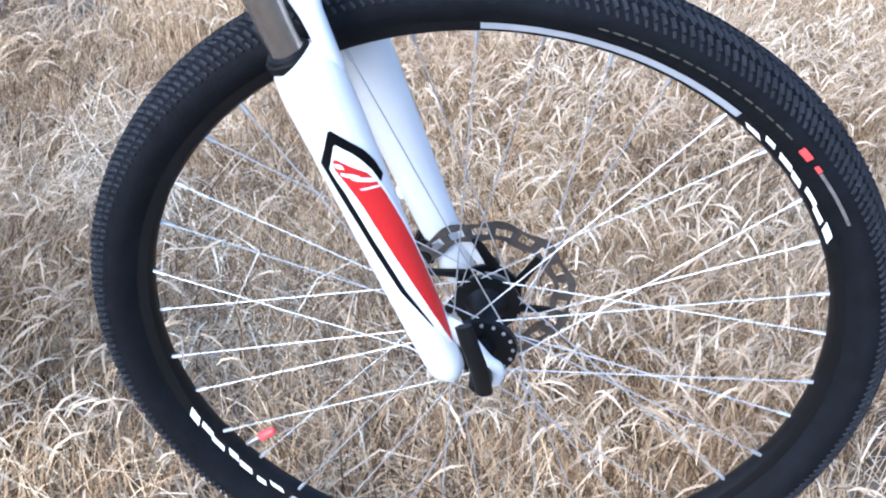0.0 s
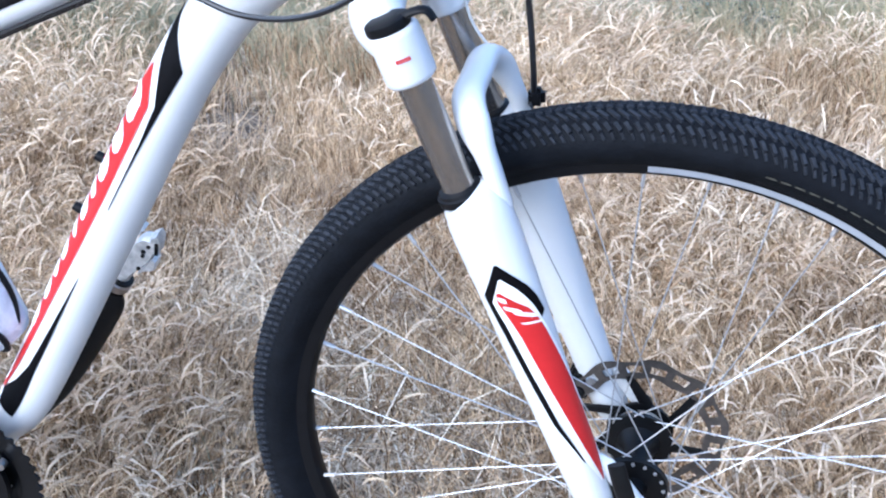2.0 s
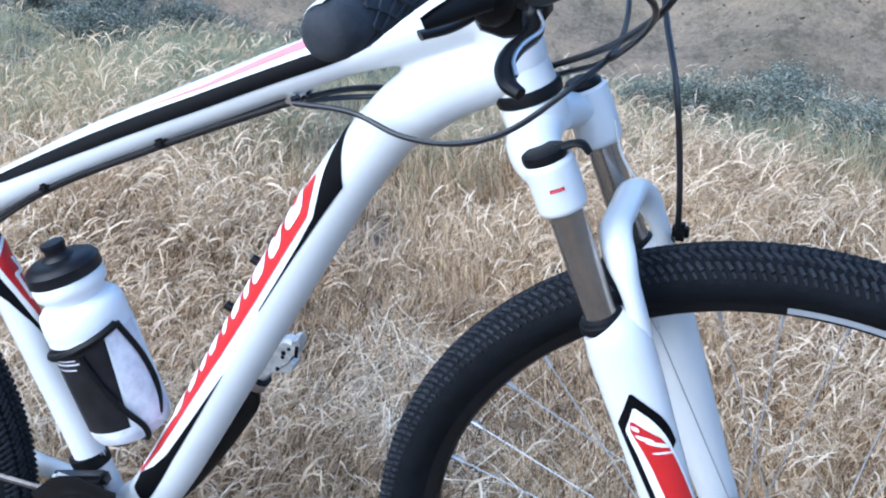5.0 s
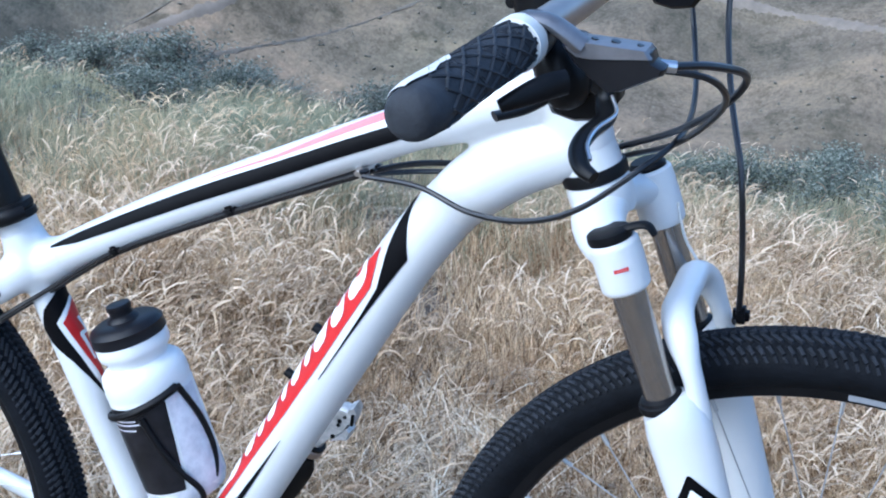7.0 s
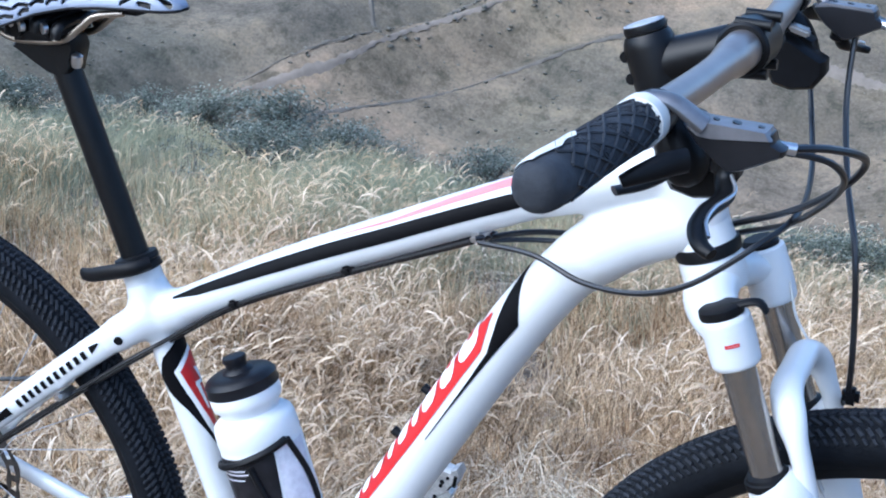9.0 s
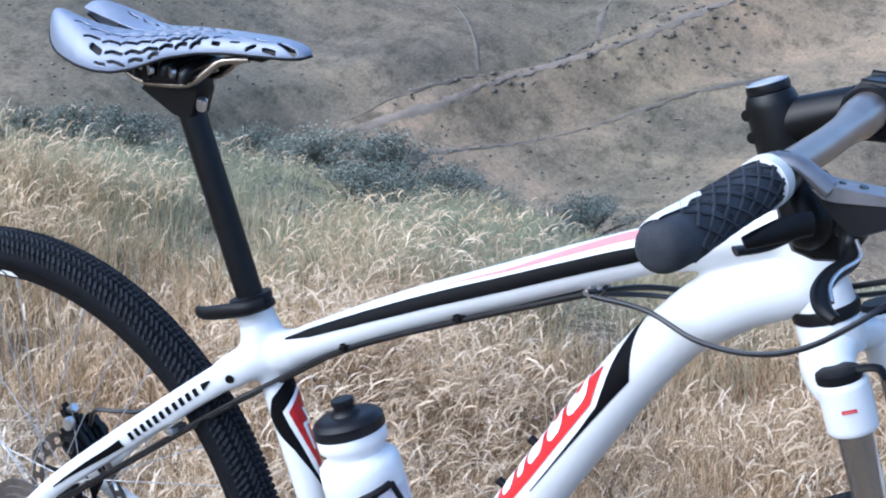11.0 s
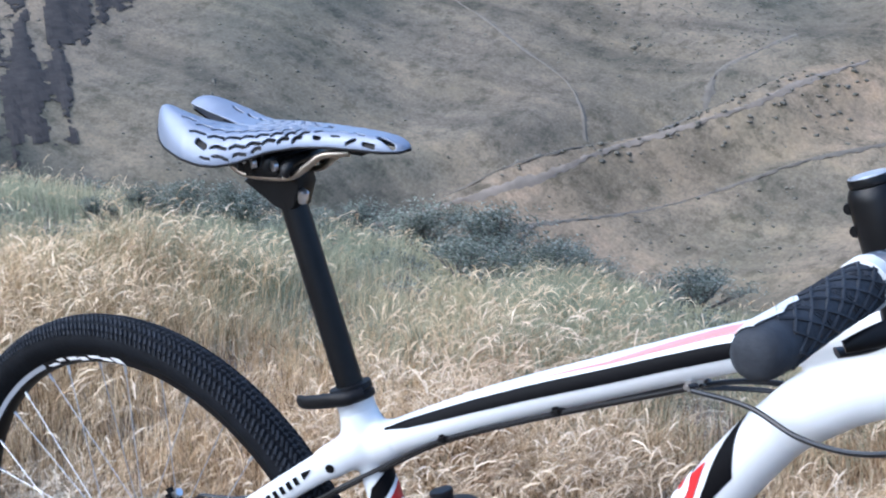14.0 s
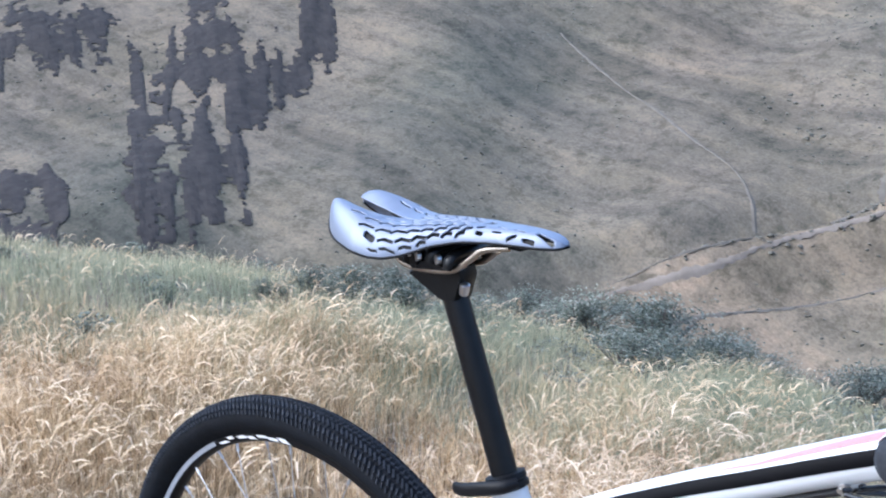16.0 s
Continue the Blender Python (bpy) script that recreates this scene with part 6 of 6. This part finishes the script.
for i, (x, y, h) in enumerate(spots):
    h *= 1.2 if i < 17 else 1.0
    m = Matrix.LocRotScale((x, y, float(land(x, y)) - 0.02), Euler((rng.normal(0, 0.08), rng.normal(0, 0.08), rng.uniform(0, 6.28))), (h * rng.uniform(0.95, 1.4), h * rng.uniform(0.95, 1.4), h * rng.uniform(0.44, 0.60)))
    src = templates[i % 4] if i < 17 else templates[4 + i % 5]
    if i < 4 or 17 <= i < 22:
        src.matrix_basis = m
    else:
        o = copy_thing(src, Matrix.Identity(4))
        o.matrix_basis = m

# far slope: scrub, crags and dirt tracks
SCRUB = leaf_material("hillside_scrub", [(0.0, (0.130, 0.126, 0.105)), (0.6, (0.165, 0.155, 0.128)), (1.0, (0.195, 0.183, 0.150))], rough=0.95)
BASALT = material("dark_basalt", (0.036, 0.030, 0.027), 0.95, scale=0.5, color2=(0.014, 0.012, 0.011), bump=0.3, bump_scale=1.2, vary=0.35)
DIRT = material("pale_dirt", (0.232, 0.194, 0.155), 0.95, vary=0.30, scale=0.6)


def lumps(places, size, squash, seed, sink=0.35, stretch=1.0, along=None):
    """Uneven low boulders or bushes at many places, as one mesh."""
    g = np.random.default_rng(seed)
    bm = bmesh.new()
    bmesh.ops.create_icosphere(bm, subdivisions=1, radius=1.0)
    bv = np.array([v.co[:] for v in bm.verts])
    bf = np.array([[v.index for v in f.verts] for f in bm.faces])
    bm.free()
    n = len(places)
    s = size * g.uniform(0.5, 1.5, n)
    v = bv[None] * g.uniform(0.45, 1.5, (n, len(bv), 1)) * s[:, None, None]
    a = g.uniform(0, 6.28, n) if along is None else along + g.normal(0, 0.3, n)
    c, d = np.cos(a)[:, None], np.sin(a)[:, None]
    x, y, z = v[..., 0] * stretch, v[..., 1], v[..., 2] * squash
    zz = land(places[:, 0], places[:, 1])
    w = np.stack([x * c - y * d + places[:, :1], x * d + y * c + places[:, 1:2], z + zz[:, None] + (squash * s * (1 - 2 * sink))[:, None]], -1)
    f = bf[None] + (np.arange(n) * len(bv))[:, None, None]
    return w.reshape(-1, 3), f.reshape(-1, 3)


pts = scatter(13000, 95, 215, 80, 160, 0.9)
keep = patchy(pts, 0.06) + 0.6 * patchy(pts, 0.21) + rng.normal(0, 0.22, len(pts)) > 1.0
line = spline([(-75.2, 96.2), (-66.8, 103.6), (-60.6, 112.0), (-54.0, 121.5), (-46.0, 131.0)], 240)
gul = line[rng.integers(60, 240, 90)] + rng.normal(0, 1.0, (90, 2))
beds = np.concatenate([np.array(c) + rng.normal(0, 1.5, (14, 2)) * (1.0, 1.3) for c in ((-53.2, 121.9), (-50.4, 122.8), (-46.1, 125.8), (-58.6, 112.9), (-42.6, 128.2), (-41.8, 132.8), (-66.0, 135.0), (-73.0, 139.0))])
tagged(quick_mesh("hillside_scrub", [lumps(pts[keep], 0.14, 0.6, 3), lumps(gul, 0.19, 0.6, 4), lumps(beds, 0.24, 0.6, 5)], SCRUB), "dark low scrub dotted over the far hillside", "scrub", kind="stuff")
CRAGS = [((-129.6, 103.1), 15.5, 6.6), ((-110.0, 82.5), 15, 5.6), ((-121.5, 107), 7, 2.8), ((-125.5, 117.3), 10, 2.4), ((-120, 84.5), 23, 1.3), ((-149.7, 92.0), 10, 8.5), ((-121.5, 68.8), 4.5, 4.5), ((-116.4, 70.3), 5.5, 2.0), ((-113.0, 63.6), 4.5, 4.5)]


def crag(cx, cy, la, lb, seed):
    """A ragged sheet of broken rock that stands out of the slope; gaps of earth show through it."""
    up = Vector((cx - EYE_X, cy - EYE_Y)).normalized()
    side = Vector((-up.y, up.x))
    step = 0.32
    nu, nv = int(2.6 * la / step), int(2.6 * lb / step)
    v, keep_v = [], []
    for i in range(nu + 1):
        for j in range(nv + 1):
            u, w = -1.3 * la + i * step, -1.3 * lb + j * step
            x, y = cx + up.x * u + side.x * w, cy + up.y * u + side.y * w
            d = 1 - (u / la) ** 2 - (w / lb) ** 2
            n1 = noise.noise(Vector((u * 0.055 + seed * 7.1, w * 0.62, seed)))
            n2 = noise.noise(Vector((u * 0.22 + seed * 3.3, w * 0.20, seed + 5)))
            n3 = noise.noise(Vector((u * 1.1, w * 1.4, seed + 9)))
            n4 = noise.noise(Vector((u * 2.3, w * 2.9, seed + 3)))
            mask = 0.70 * d + 1.15 * n1 + 0.75 * n2 + 0.55 * n3 + 0.26 * n4
            v.append((x, y, 0.05 + 0.16 * max(0.0, mask - 0.05) ** 0.5 + 0.14 * n1 + 0.04 * n3))
            keep_v.append(mask > 0.10)
    p = np.array(v)
    p[:, 2] = land(p[:, 0], p[:, 1]) + np.maximum(p[:, 2], 0.05)
    m = nv + 1
    f = [q for i in range(nu) for j in range(nv) for q in [(i * m + j, i * m + j + 1, (i + 1) * m + j + 1, (i + 1) * m + j)] if sum(keep_v[k] for k in q) >= 3]
    used = sorted({k for q in f for k in q})
    where = {k: n for n, k in enumerate(used)}
    return [tuple(p[k]) for k in used], [tuple(where[k] for k in q) for q in f]


def masses(geo):
    """Splits a mesh into its separate pieces, largest first."""
    v, f = geo
    top = list(range(len(v)))

    def root(i):
        while top[i] != i:
            top[i] = top[top[i]]
            i = top[i]
        return i

    for q in f:
        for k in q[1:]:
            top[root(k)] = root(q[0])
    groups = {}
    for q in f:
        groups.setdefault(root(q[0]), []).append(q)
    out = []
    for faces in sorted(groups.values(), key=len, reverse=True):
        used = sorted({k for q in faces for k in q})
        where = {k: n for n, k in enumerate(used)}
        out.append(([v[k] for k in used], [tuple(where[k] for k in q) for q in faces]))
    return out


for i, ((cx, cy), la, lb) in enumerate(CRAGS):
    pieces = masses(crag(cx, cy, la, lb, i + 1))
    ob = new("rock_outcrop", mesh("rock_outcrop", pieces[0], BASALT, False))
    tagged(ob, "dark broken basalt outcrop on the far slope", "rock", "outcrops on the far slope")
    for piece in pieces[1:14]:
        part("rock_ledge", piece, BASALT, ob, smooth=False)


FAINT = material("faint_dirt", (0.152, 0.133, 0.108), 0.95, vary=0.30, scale=0.6)


def track(pts, half, name, label, mat=DIRT):
    """A strip of bare earth laid along the land."""
    d = spline(pts, 180)
    t = np.gradient(d, axis=0)
    t /= np.linalg.norm(t, axis=1)[:, None]
    n = np.stack([-t[:, 1], t[:, 0]], 1)
    v = []
    q9 = np.arange(180)
    for q in (-1, -0.33, 0.33, 1):
        wob = 0.42 * half * (0.75 + 0.3 * np.sin(q9 * 0.13 + half * 9) + 0.22 * np.sin(q9 * 0.61 + 5 * q) + 0.22 * np.sin(q9 * 1.7 + 3 * q))
        p = d + n * (q * np.maximum(wob, 0.03))[:, None]
        v.append(np.c_[p, land(p[:, 0], p[:, 1]) + (0.10 if abs(q) < 1 else -0.05)])
    v = np.stack(v, 1).reshape(-1, 3)
    f = [(i * 4 + j, i * 4 + j + 1, i * 4 + j + 5, i * 4 + j + 4) for i in range(179) for j in range(3)]
    tagged(new(name, mesh(name, (v.tolist(), f), mat)), label, "track", kind="structure")


track([(-75.2, 91.3), (-72.1, 94.8), (-68.3, 98.7), (-64.8, 102.2), (-61.6, 106.1), (-58.3, 112.0), (-55.2, 116.6), (-51.4, 121.0), (-47.8, 125.1), (-44.1, 131.2), (-40.8, 137.2)], 0.8, "dirt_track", "pale dirt track along a spur")
track([(-77.2, 92.5), (-72.6, 97.6), (-66.5, 103.2), (-62.5, 107.6), (-61.0, 111.0), (-60.8, 113.0), (-63.4, 116.9), (-69.4, 123.4), (-78.0, 127.4), (-92.9, 134.8), (-104.0, 139.5)], 0.6, "dirt_track", "narrow dirt track that bends up the far slope", FAINT)
track([(-61.4, 98.6), (-56.5, 105.2), (-53.2, 110.3), (-49.3, 114.5), (-45.0, 118.1), (-40.6, 122.6), (-35.5, 128.0)], 0.7, "dirt_track", "faint pale path along a spur", FAINT)
track([(-55.2, 117.6), (-54.4, 120.1), (-53.3, 123.6), (-54.6, 130.6), (-52.4, 135.5), (-50.0, 141.0)], 1.3, "dirt_road", "grey dirt road in the gully", FAINT)
track([(-27.0, 126.5), (-20.0, 123.5), (-15.5, 123.6), (-9.5, 122.8), (-4.3, 119.8), (-1.0, 117.4), (6.0, 112.0)], 2.2, "dirt_road", "pale gravel road in the valley")
